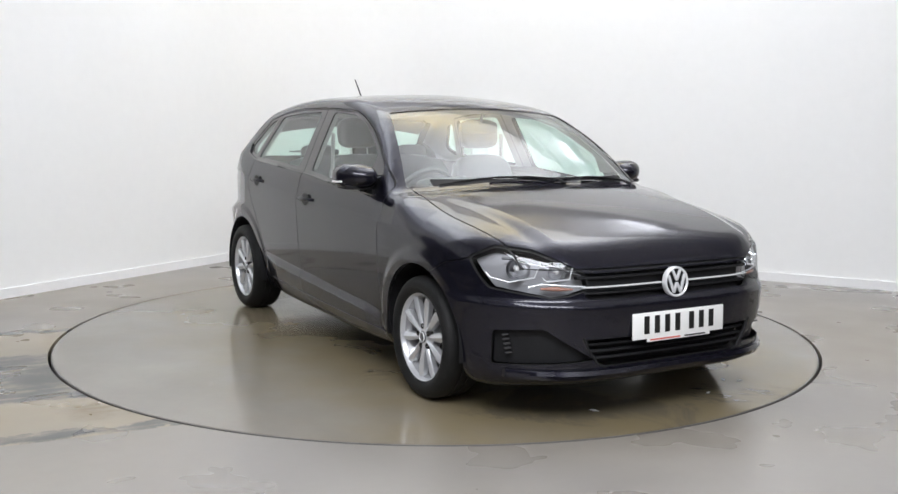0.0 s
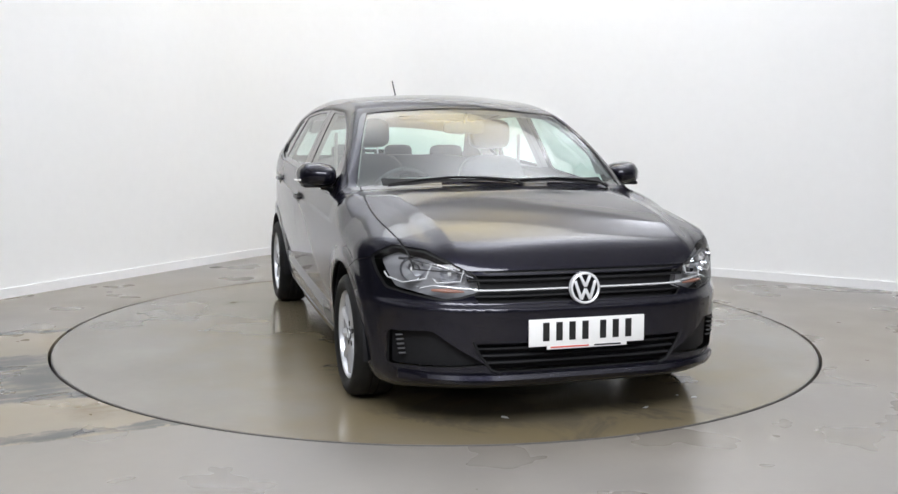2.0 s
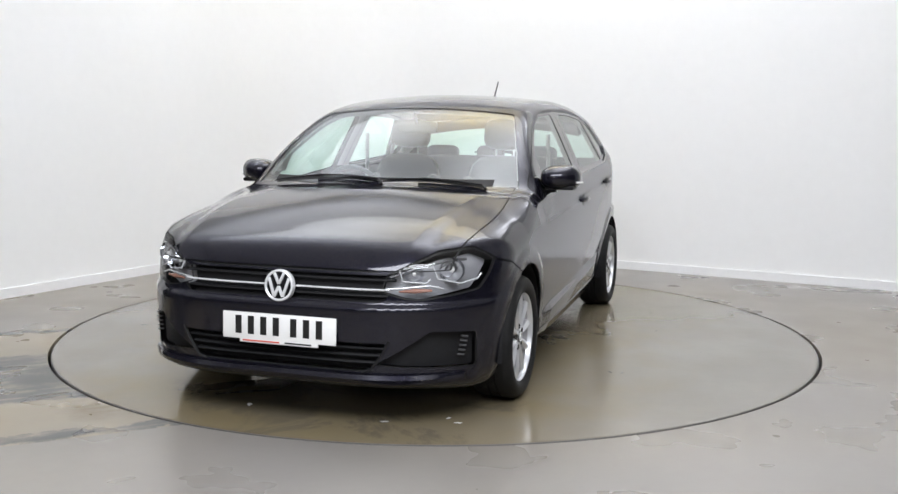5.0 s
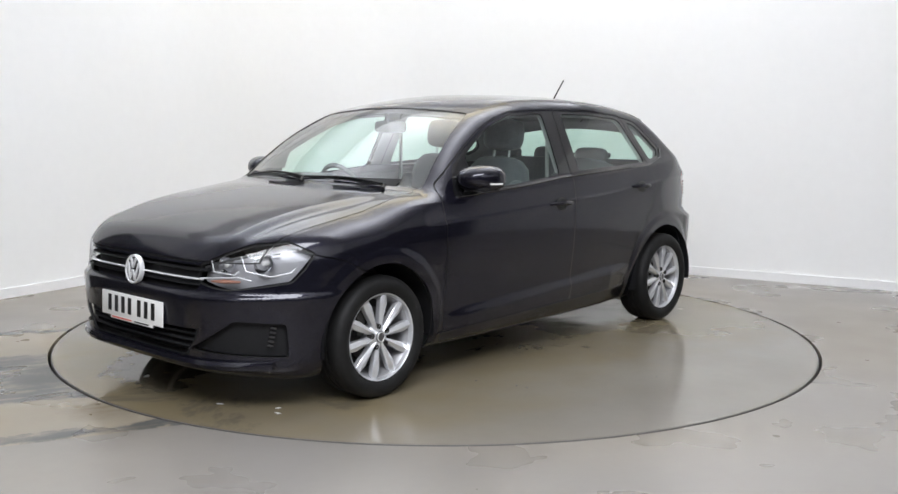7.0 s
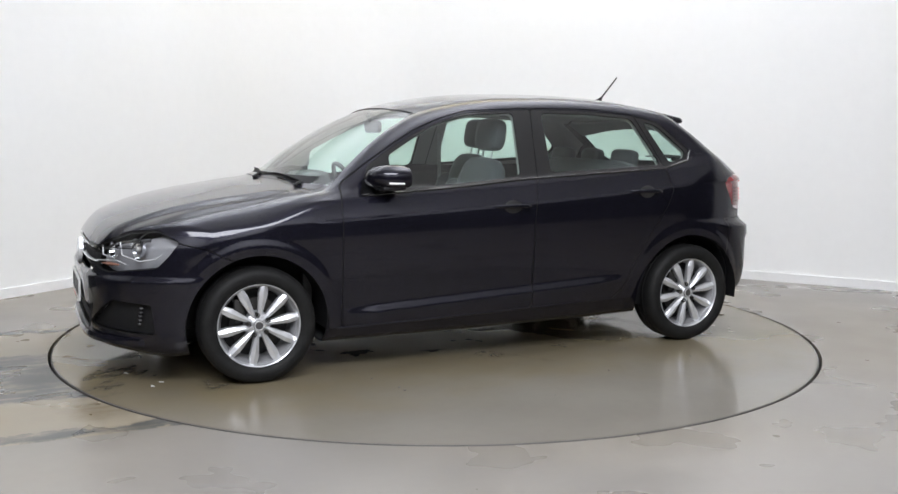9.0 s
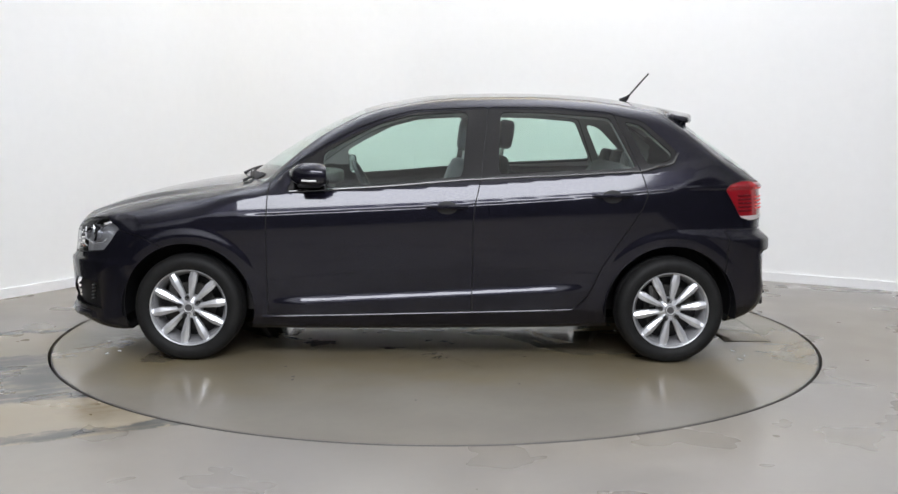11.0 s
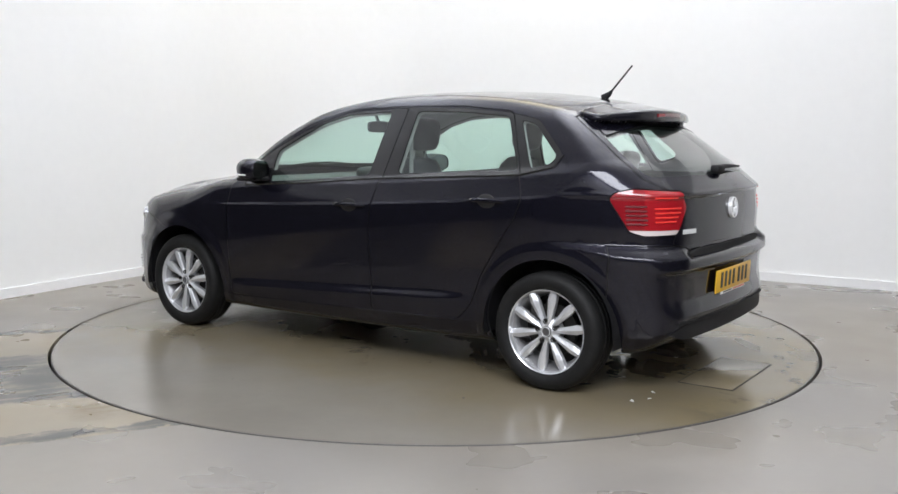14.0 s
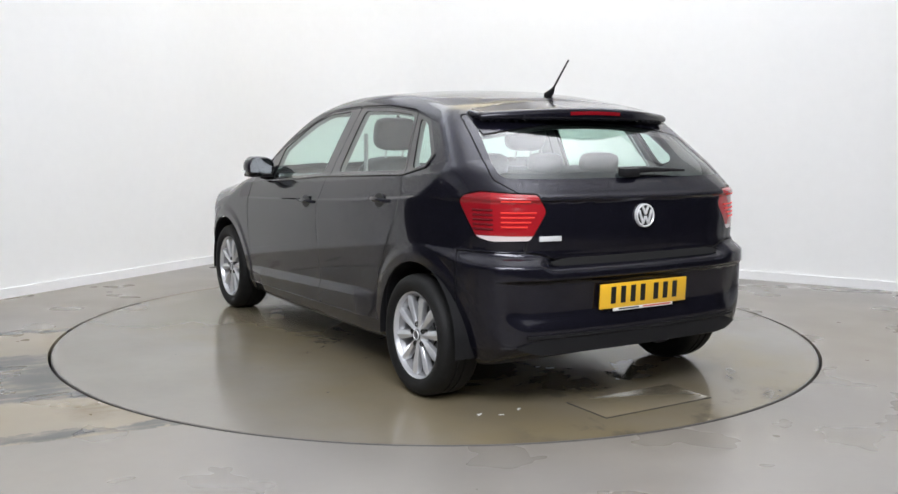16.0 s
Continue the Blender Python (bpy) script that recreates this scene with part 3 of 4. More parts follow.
def poly_distance(u, w, poly):
    # signed distance to a closed polygon, negative inside
    p = np.array(poly, float)
    q = np.roll(p, -1, 0)
    best, inside = np.full(u.shape, 1e9), np.zeros(u.shape, bool)
    for (ax, ay), (bx, by) in zip(p, q):
        ex, ey = bx - ax, by - ay
        t = np.clip(((u - ax) * ex + (w - ay) * ey) / (ex * ex + ey * ey + 1e-12), 0, 1)
        best = np.minimum(best, (u - ax - t * ex) ** 2 + (w - ay - t * ey) ** 2)
        hit = ((ay > w) != (by > w)) & (u < ex * (w - ay) / (ey if abs(ey) > 1e-12 else 1e-12) + ax)
        inside ^= hit
    return np.sqrt(best) * np.where(inside, -1, 1)


def rounded(poly, r, n=4):
    # the polygon with its corners rounded
    out, p = [], [Vector(c) for c in poly]
    for i, c in enumerate(p):
        a, b = p[i - 1] - c, p[(i + 1) % len(p)] - c
        k = min(r, a.length * 0.45, b.length * 0.45)
        s, e = c + a.normalized() * k, c + b.normalized() * k
        for j in range(n + 1):
            t = j / n
            out.append(tuple(s * (1 - t) ** 2 + c * 2 * t * (1 - t) + e * t * t))
    return out


# outlines: side view (x, z), plan (x, y), wrapped front and rear (s, z)
GLASS_F = rounded([(0.60, 0.925), (0.612, 1.098), (0.476, 1.176), (0.319, 1.257), (0.133, 1.308), (-0.158, 1.324), (-0.125, 0.985), (0.257, 0.950)], 0.03)
GLASS_R = rounded([(-0.315, 1.000), (-0.332, 1.326), (-0.62, 1.322), (-0.914, 1.300), (-1.041, 1.038)], 0.03)
GLASS_Q = rounded([(-0.990, 1.284), (-1.078, 1.262), (-1.236, 1.112), (-1.212, 1.076), (-1.108, 1.048)], 0.03)
BAND = rounded([(0.80, 0.895), (0.735, 1.045), (0.592, 1.133), (0.436, 1.212), (0.281, 1.274), (0.128, 1.322), (-0.267, 1.342), (-0.62, 1.340), (-0.93, 1.316),
                (-1.09, 1.284), (-1.268, 1.118), (-1.232, 1.056), (-1.06, 1.016), (-0.125, 0.965), (0.257, 0.930)], 0.03)
DOOR_F = rounded([(0.90, 0.245), (0.898, 0.70), (0.895, 0.87), (0.885, 0.955), (0.750, 1.049), (0.592, 1.146), (0.436, 1.230), (0.281, 1.290), (0.128, 1.330),
                  (-0.267, 1.350), (-0.224, 0.98), (-0.189, 0.83), (-0.180, 0.71), (-0.180, 0.265)], 0.03)
DOOR_R = rounded([(-0.180, 0.265), (-0.180, 0.71), (-0.189, 0.83), (-0.224, 0.98), (-0.267, 1.350), (-0.62, 1.349), (-0.935, 1.322), (-1.063, 1.021),
                  (-1.099, 0.904), (-1.064, 0.814), (-0.98, 0.69), (-0.87, 0.52), (-0.80, 0.36), (-0.72, 0.28)], 0.03)
HOOD_SIDE = curve((2.1, 0.66), (1.95, 0.672), (1.85, 0.695), (1.70, 0.722), (1.45, 0.738), (1.25, 0.732), (1.08, 0.718), (0.9, 0.70))
LAMP_F = rounded([(0.31, 0.580), (0.34, 0.648), (0.50, 0.700), (0.66, 0.740), (0.88, 0.752), (1.04, 0.700), (0.98, 0.635), (0.90, 0.578), (0.70, 0.562), (0.52, 0.548), (0.42, 0.556)], 0.02)
LAMP_R = rounded([(1.075, 0.925), (1.04, 0.955), (0.93, 0.972), (0.58, 0.960), (0.53, 0.885), (0.60, 0.785), (0.62, 0.762), (0.86, 0.757), (0.95, 0.775)], 0.02)
GATE = rounded([(-0.62, 1.30), (0.62, 1.30), (0.69, 1.02), (0.62, 0.955), (0.585, 0.80), (0.62, 0.716), (0.54, 0.704), (0.46, 0.672), (-0.46, 0.672), (-0.54, 0.704), (-0.62, 0.716),
                (-0.585, 0.80), (-0.62, 0.955), (-0.69, 1.02)], 0.02)
GLASS_B = rounded([(-0.565, 1.33), (0.565, 1.33), (0.668, 1.022), (-0.668, 1.022)], 0.05)
SCREEN = rounded([(1.095, 0.0), (1.085, 0.25), (1.05, 0.47), (0.995, 0.63), (0.935, 0.725), (0.70, 0.650), (0.395, 0.552), (0.425, 0.30), (0.435, 0.0),
                  (0.425, -0.30), (0.395, -0.552), (0.70, -0.650), (0.935, -0.725), (0.995, -0.63), (1.05, -0.47), (1.085, -0.25)], 0.02)
GRILLE = rounded([(-0.52, 0.648), (-0.45, 0.538), (0.45, 0.538), (0.52, 0.648)], 0.02)
INTAKE = rounded([(-0.47, 0.375), (-0.40, 0.255), (0.40, 0.255), (0.47, 0.375)], 0.02)
FOG = rounded([(0.881, 0.258), (0.868, 0.404), (0.558, 0.421), (0.409, 0.352), (0.264, 0.284), (0.383, 0.275)], 0.02)
SHUT = 0.0028


def tail_x(y, z):
    return float(tail(np.array(z))) + float(tail_bow(np.array(abs(y)), np.array(z)))


def build_shell(car):
    v, f = shell(0.0128)

    def field(q, name):
        x, y, z = q[:, 0], q[:, 1], q[:, 2]
        ay = np.abs(y)
        sf, sr = ay - (x - 1.9), ay + (x + 1.8)

        def on(mask, make):
            out = np.ones(len(q))
            out[mask] = make(mask)
            return out

        side = ay > 0.45
        side_outline = {"band": BAND, "glass_f": GLASS_F, "glass_r": GLASS_R, "glass_q": GLASS_Q}
        if name == "arch":
            return on(ay > 0.5, lambda k: np.minimum(np.hypot(x[k] - HUB_F, z[k] - HUB_Z), np.hypot(x[k] - HUB_R, z[k] - HUB_Z)) - ARCH)
        if name == "screen":
            return on((z > 0.85) & (x > 0), lambda k: poly_distance(x[k], y[k], SCREEN))
        if name in side_outline:
            return on(side & (z > 0.8), lambda k: poly_distance(x[k], z[k], side_outline[name]))
        if name in ("door_f", "door_r"):
            return on(side, lambda k: poly_distance(x[k], z[k], DOOR_F if name == "door_f" else DOOR_R))
        if name == "hood":
            return on(x > 0.8, lambda k: np.maximum(np.maximum(ay - HOOD_SIDE(x), 0.664 - z), (1.135 - 0.20 * (ay / 0.7) ** 2.2 - x) * 0.9)[k])
        if name == "lamp_f":
            return on(x > 1.3, lambda k: poly_distance(sf[k], z[k], LAMP_F))
        if name == "lamp_r":
            return on(x < -1.2, lambda k: poly_distance(sr[k], z[k], LAMP_R))
        if name == "grille":
            return on(x > 1.85, lambda k: poly_distance(y[k], z[k], GRILLE))
        if name == "intake":
            return on(x > 1.85, lambda k: poly_distance(y[k], z[k], INTAKE))
        if name == "fog":
            return on(x > 1.5, lambda k: poly_distance(sf[k], z[k], FOG))
        if name == "gate":
            return on(x < -1.2, lambda k: poly_distance(y[k], z[k], GATE))
        if name == "glass_b":
            return on(x < -1.3, lambda k: poly_distance(y[k], z[k], GLASS_B))
        if name == "spoiler":
            return on(x < -1.0, lambda k: np.maximum(np.maximum(x[k] + 1.265 + 0.02 * ay[k], ay[k] - 0.592), 1.264 - 0.16 * y[k] ** 2 - z[k]))
        if name == "bumper_f":
            ztop = np.interp(sf, [0.30, 0.36, 0.55, 0.88, 1.03, 1.2, 1.35], [0.66, 0.60, 0.555, 0.58, 0.695, 0.665, 0.60])
            return on(x > 1.2, lambda k: np.maximum((sf - 1.35) * 0.7, z - ztop)[k])
        if name == "bumper_r":
            return on(x < -1.2, lambda k: np.maximum((sr - 1.08) * 0.7, z - np.interp(ay, [0.46, 0.54, 0.62], [0.669, 0.701, 0.712]))[k])
        if name == "roof":
            return on(z > 1.2, lambda k: np.maximum(ay - (0.548 + 0.02 * np.clip(x, -1, 1)), np.maximum(-1.262 - x, x - 0.42))[k])
        if name == "sill":
            return on(side & (x < 1.1) & (x > -1.0), lambda k: (z - (0.240 + 0.026 * (0.9 - x)))[k])
        if name == "tail_strip":
            return on(x < -1.3, lambda k: z[k] - 0.784)
        if name == "tail_inner":
            return on((x < -1.3) & (z > 0.7) & (z < 1.0), lambda k: sr[k] - 0.86)
        return np.ones(len(q))

    shut = ["door_f", "door_r", "hood", "gate", "bumper_f", "bumper_r", "lamp_f", "lamp_r", "spoiler"]
    fine = ["arch", "screen", "band", "glass_f", "glass_r", "glass_q", "grille", "intake", "fog", "glass_b", "roof", "sill", "tail_strip", "tail_inner"]
    # pressed lines: shoulder, door fold, bonnet ridges, tailgate fold
    v, f = split(v, f, v[:, 2] - crease(v[:, 0]))
    v, f = split(v, f, v[:, 2] - crease(v[:, 0]) - 0.020)
    v, f = split(v, f, v[:, 2] - door_fold(v[:, 0]))
    v, f = split(v, f, np.where(v[:, 0] > 1.0, np.abs(v[:, 1]) - bonnet_ridge(v[:, 0]), 1.0))
    v, f = split(v, f, np.where(v[:, 0] < -1.3, v[:, 2] - 0.932, 1.0))
    for n in fine:
        v, f = split(v, f, field(v, n))
    for n in shut:
        v, f = split(v, f, field(v, n) - SHUT)
        v, f = split(v, f, field(v, n) + SHUT)
    _, nv = body_normal(v)
    c = v[f].mean(1)
    nc = nv[f].mean(1)
    d = {n: field(c, n) for n in fine + shut}
    x, y, z = c.T
    lab = np.full(len(f), "side_frame", dtype="U16")
    lab[(x > 0.6) & (z < 0.93)] = "fender"
    lab[d["sill"] < 0] = "sill"
    lab[d["bumper_f"] < 0] = "bumper_f"
    lab[d["bumper_r"] < 0] = "bumper_r"
    lab[d["roof"] < 0] = "roof"
    lab[d["door_f"] < 0] = "door_f"
    lab[d["door_r"] < 0] = "door_r"
    lab[d["band"] < 0] = "band"
    for n in ("glass_f", "glass_r", "glass_q"):
        lab[d[n] < 0] = n
    lab[d["screen"] < 0] = "screen"
    lab[d["hood"] < 0] = "hood"
    for n in ("grille", "intake", "fog"):
        lab[(d[n] < 0) & (d["hood"] > SHUT) & (d["lamp_f"] > SHUT)] = n
    lab[d["lamp_f"] < 0] = "lamp_f"
    lab[(d["gate"] < 0) & (lab != "bumper_r")] = "gate"
    lab[(d["glass_b"] < 0)] = "glass_b"
    lab[d["lamp_r"] < 0] = "lamp_r"
    lab[d["spoiler"] < 0] = "spoiler"
    gap = np.zeros(len(f), bool)
    for n in shut:
        e = np.abs(d[n]) < SHUT
        if n in ("door_f", "door_r"):
            e &= ~np.isin(lab, ["glass_f", "glass_r", "glass_q", "screen"])
        if n == "gate":
            e &= ~np.isin(lab, ["glass_b", "spoiler", "lamp_r"])
        if n in ("bumper_f",):
            e &= ~np.isin(lab, ["lamp_f", "grille", "hood"])
        gap |= e
    lab[gap] = "gap"
    lab[(nc[:, 2] < -0.80) & (z < under(x) + 0.02)] = "underbody"
    lab[d["arch"] < 0] = "hole"

    def panel(name, mask, mat, parent, offset=0.0, label=""):
        ff = f[mask]
        used, inv = np.unique(ff, return_inverse=True)
        co = v[used] - nv[used] * offset
        me = bpy.data.meshes.new(name)
        me.from_pydata(co.tolist(), [], inv.reshape(-1, 3).tolist())
        me.materials.append(mat)
        me.polygons.foreach_set("use_smooth", [True] * len(me.polygons))
        me.normals_split_custom_set_from_vertices(nv[used].tolist())
        ob = new(name, me)
        ob.parent = parent
        ob.visible_shadow = mat not in (M["glass"], M["lens"])
        if label:
            ob["label"] = label
        return ob

    left, right = y > 0, y <= 0
    out = {}
    P = M["paint"]
    out["hood"] = panel("bonnet", lab == "hood", P, car)
    out["roof"] = panel("roof", lab == "roof", P, car)
    out["bumper_f"] = panel("front_bumper", lab == "bumper_f", P, car)
    out["bumper_r"] = panel("rear_bumper", lab == "bumper_r", P, car)
    out["gate"] = panel("tailgate", lab == "gate", P, car)
    out["spoiler"] = panel("roof_spoiler", lab == "spoiler", P, car)
    out["screen"] = panel("windscreen", lab == "screen", M["glass"], car, 0.004, "clear tinted windscreen")
    out["glass_b"] = panel("rear_window", lab == "glass_b", M["glass"], out["gate"], 0.002, "tinted rear window")
    panel("underbody", lab == "underbody", M["black"], car)
    for tag, m in (("left", left), ("right", right)):
        panel("fender", m & (lab == "fender"), P, car)
        panel("side_frame", m & (lab == "side_frame"), P, car)
        panel("sill", m & (lab == "sill"), P, car)
        df = panel("front_door", m & (lab == "door_f"), P, car)
        dr = panel("rear_door", m & (lab == "door_r"), P, car)
        out["door_f_" + tag], out["door_r_" + tag] = df, dr
        panel("door_card", m & (lab == "door_f") & (z < 0.97), M["dash"], df, 0.050)
        panel("door_card", m & (lab == "door_r") & (z < 1.02), M["dash"], dr, 0.050)
        panel("window_trim", m & (lab == "band"), M["gloss_black"], car, 0.003)
        panel("door_window", m & (lab == "glass_f"), M["glass"], df, 0.006)
        panel("door_window", m & (lab == "glass_r"), M["glass"], dr, 0.006)
        panel("quarter_window", m & (lab == "glass_q"), M["glass"], car, 0.006)
        hl = panel("headlight", m & (lab == "lamp_f"), M["lens"], car, 0.001, "clear headlight with silver reflectors")
        panel("lamp_housing", m & (lab == "lamp_f"), M["lamp_house"], hl, 0.060)
        tl = m & (lab == "lamp_r")
        body = tl & (d["tail_strip"] > 0)
        inner = body & (d["tail_inner"] < 0)
        tc = panel("tail_light", body & ~inner, M["red_dark"], car, 0.0, "red tail light with bright ribs and a white lower strip")
        panel("lamp_block", inner, M["red"], tc, 0.0, "bright red inner lamp block")
        sy = 1 if tag == "left" else -1
        for zz, y0, y1 in ((0.822, 0.605, 0.70), (0.842, 0.590, 0.70), (0.862, 0.575, 0.70), (0.882, 0.565, 0.70), (0.930, 0.590, 0.70)):
            line = [(float(tail(np.array(zz))) + float(tail_bow(np.array(yy), np.array(zz))) - 0.001, sy * yy, zz) for yy in np.linspace(y0, y1, 6)]
            part("lamp_rib", tube(line, 0.0042, 6), M["red_bright"], tc)
        for zz in (0.812, 0.832, 0.852, 0.872, 0.892):
            line = [(tail_x(yy, zz) - 0.0005, sy * yy, zz) for yy in np.linspace(0.722, 0.768, 6)]
            part("lamp_louvre", tube(line, 0.0050, 6), M["red_shade"], tc)
        panel("reversing_strip", tl & (d["tail_strip"] <= 0), M["pale_lens"], tc, 0.001, "white reversing light strip")
        out["headlight_" + tag], out["tail_light_" + tag] = hl, tc
        panel("fog_recess", m & (lab == "fog"), M["black"], out["bumper_f"], 0.03)
    out["grille"] = panel("radiator_grille", lab == "grille", M["black"], car, 0.035, "black plastic radiator grille with a chrome strip")
    panel("lower_intake", lab == "intake", M["black"], out["bumper_f"], 0.045)
    keep = ~np.isin(lab, ["hole", "screen", "glass_b", "glass_f", "glass_r", "glass_q", "lamp_f", "grille", "intake", "fog"])
    panel("inner_shell", keep, M["rubber"], car, 0.012)
    up = np.isin(lab, ["roof", "side_frame", "band", "door_f", "door_r", "spoiler"]) & (z > 1.0) & (x > -1.45)
    panel("headliner", up, M["lining"], car, 0.034, "grey fabric headliner and pillar trim")
    return out


def build_wheel(car, hx, side):
    # outer face looks along +y; turned about for the other side
    R = HUB_Z
    lip = lathe([(0.191, -0.020), (0.195, -0.008), (0.197, 0.0), (0.202, 0.004), (0.205, -0.003), (0.200, -0.012)], 72)
    wheel = part("wheel", lip, M["alloy"], car, "ten-spoke silver alloy wheel with black tyre")
    part("barrel", lathe([(0.199, -0.012), (0.190, -0.020), (0.176, -0.050), (0.170, -0.09), (0.170, -0.17), (0.19, -0.185), (0.20, -0.19)], 60), M["barrel"], wheel)
    tyre = [(0.200, -0.006), (0.207, 0.006), (0.225, 0.016), (0.245, 0.019), (0.262, 0.014), (0.274, 0.004), (0.281, -0.010),
            (R, -0.026), (R, -0.055), (R - 0.006, -0.058), (R - 0.006, -0.064), (R, -0.067), (R, -0.092), (R - 0.006, -0.095), (R - 0.006, -0.101),
            (R, -0.104), (R, -0.140), (0.281, -0.160), (0.270, -0.178), (0.245, -0.190), (0.215, -0.185), (0.200, -0.175)]
    part("tyre", lathe(tyre, 96), M["tyre"], wheel, "black rubber tyre")
    part("brake_disc", lathe([(0.0, -0.075), (0.128, -0.075), (0.128, -0.095), (0.0, -0.095)], 48), M["iron"], wheel)
    part("wheel_back", lathe([(0.0, -0.13), (0.178, -0.13)], 48), M["rubber"], wheel)
    # one spoke: a tapered blade with a raised spine that widens, then narrows to the rim
    spoke_me = None
    for i in range(10):
        a = 2 * math.pi * (i + 0.25) / 10
        if spoke_me is None:
            bm = bmesh.new()
            rows = []
            for r, w, top in ((0.030, 0.0085, -0.012), (0.060, 0.0115, -0.010), (0.09, 0.0150, -0.008), (0.12, 0.0185, -0.006), (0.148, 0.0218, -0.005),
                              (0.154, 0.0218, -0.005), (0.178, 0.0195, -0.007), (0.198, 0.0172, -0.010)):
                rows.append([bm.verts.new(c) for c in ((r, top - 0.034, -w), (r, top - 0.010, -w), (r, top - 0.007, -w * 0.85), (r, top + 0.001, 0),
                                                       (r, top - 0.007, w * 0.85), (r, top - 0.010, w), (r, top - 0.034, w))])
            for p, q in zip(rows, rows[1:]):
                for k in range(6):
                    bm.faces.new((p[k], p[k + 1], q[k + 1], q[k]))
            bmesh.ops.recalc_face_normals(bm, faces=bm.faces[:])
            sp = part("spoke", bm, M["alloy"], wheel, smooth=False)
            spoke_me = sp.data
        else:
            sp = new("spoke", spoke_me)
            sp.parent = wheel
        sp.matrix_basis = pose(0, 0, 0, 0, math.degrees(a), 0)
    part("hub", lathe([(0.0, -0.011), (0.030, -0.011), (0.033, -0.014), (0.044, -0.018), (0.062, -0.034), (0.066, -0.07)], 40), M["alloy"], wheel)
    part("centre_cap", lathe([(0.0, -0.004), (0.022, -0.004), (0.026, -0.007), (0.027, -0.014)], 32), M["alloy_dark"], wheel)
    part("cap_ring", lathe([(0.019, -0.0045), (0.020, -0.002), (0.023, -0.002), (0.024, -0.0055)], 32), M["satin"], wheel)
    for i in range(5):
        a = 2 * math.pi * (i + 0.125) / 5
        bm = lathe([(0.0, -0.016), (0.007, -0.016), (0.0085, -0.020), (0.0105, -0.0085), (0.0120, -0.0085), (0.0125, -0.040)], 14)
        bm.transform(Matrix.Translation((0.050 * math.cos(a), 0, 0.050 * math.sin(a))))
        part("wheel_bolt", bm, M["iron"], wheel)
    bm = box(0.085, -0.07, 0.07, 0.05, 0.05, 0.12, 0.01)
    part("brake_caliper", bm, M["iron"], wheel)
    wheel.matrix_basis = pose(hx, side * 0.845, HUB_Z, 0, 0, 0 if side > 0 else 180)
    # dark liner of the wheel arch
    bm = bmesh.new()
    rows = []
    for i in range(25):
        a = math.radians(-8 + 196 * i / 24)
        rows.append([bm.verts.new((hx + (ARCH + 0.004) * math.cos(a), side * yy, HUB_Z + (ARCH + 0.004) * math.sin(a))) for yy in (0.55, 0.846)])
    for p, q in zip(rows, rows[1:]):
        bm.faces.new((p[0], p[1], q[1], q[0]))
    bm.faces.new([r[0] for r in rows])
    part("arch_liner", bm, M["black"], car)


# ---- build the car ----
car = new("hatchback_car")
tagged(car, "black pearl five-door hatchback car parked on the turntable", "car")
shell_parts = build_shell(car)
for hx in (HUB_F, HUB_R):
    for side in (1, -1):
        build_wheel(car, hx, side)


def top_z(x, y):
    xe = x + 0.17 * float(cowl_bow(np.array(x))) * min(1.1, abs(y) / 0.7) ** 2.2
    return float(roofline(np.array(xe)) - camber(np.array(x)) * y * y)


def on_side(x, z, side, out=0.0):
    return (x, side * (float(side_width(np.array(x), np.array(z))) + out), z)


def put(ob, m):
    ob.matrix_basis = m
    return ob


def build_plate(name, host, x, z, face, back_mat, lean_deg, label):
    # registration plate with seven plain bars in place of the characters
    turn = pose(x, 0.006, z, 0, lean_deg, 0 if face > 0 else 180)
    plate = part(name, box(0, 0, 0, 0.008, 0.520, 0.112, 0.003), back_mat, host, label)
    put(plate, turn)
    w, gap = 0.046, 0.012
    start = -(7 * w + 5 * gap + 0.034) / 2
    for i in range(7):
        cy = start + w / 2 + i * (w + gap) + (0.022 if i > 3 else 0)
        put(part("character_bar", box(0, 0, 0, 0.002, w * 0.62, 0.076, 0.0005), M["ink"], plate, smooth=False), pose(0.0048, cy, 0.004))
    put(part("plate_foot", box(0, 0, 0, 0.007, 0.36, 0.016, 0.002), M["plate_white"], plate), pose(0, 0, -0.062))
    put(part("small_print_bar", box(0, 0, 0, 0.002, 0.17, 0.006), M["red_ink"], plate, smooth=False), pose(0.0042, -0.08 * face, -0.061))
    put(part("small_print_bar", box(0, 0, 0, 0.002, 0.12, 0.006), M["ink"], plate, smooth=False), pose(0.0042, 0.09 * face, -0.061))
    return plate


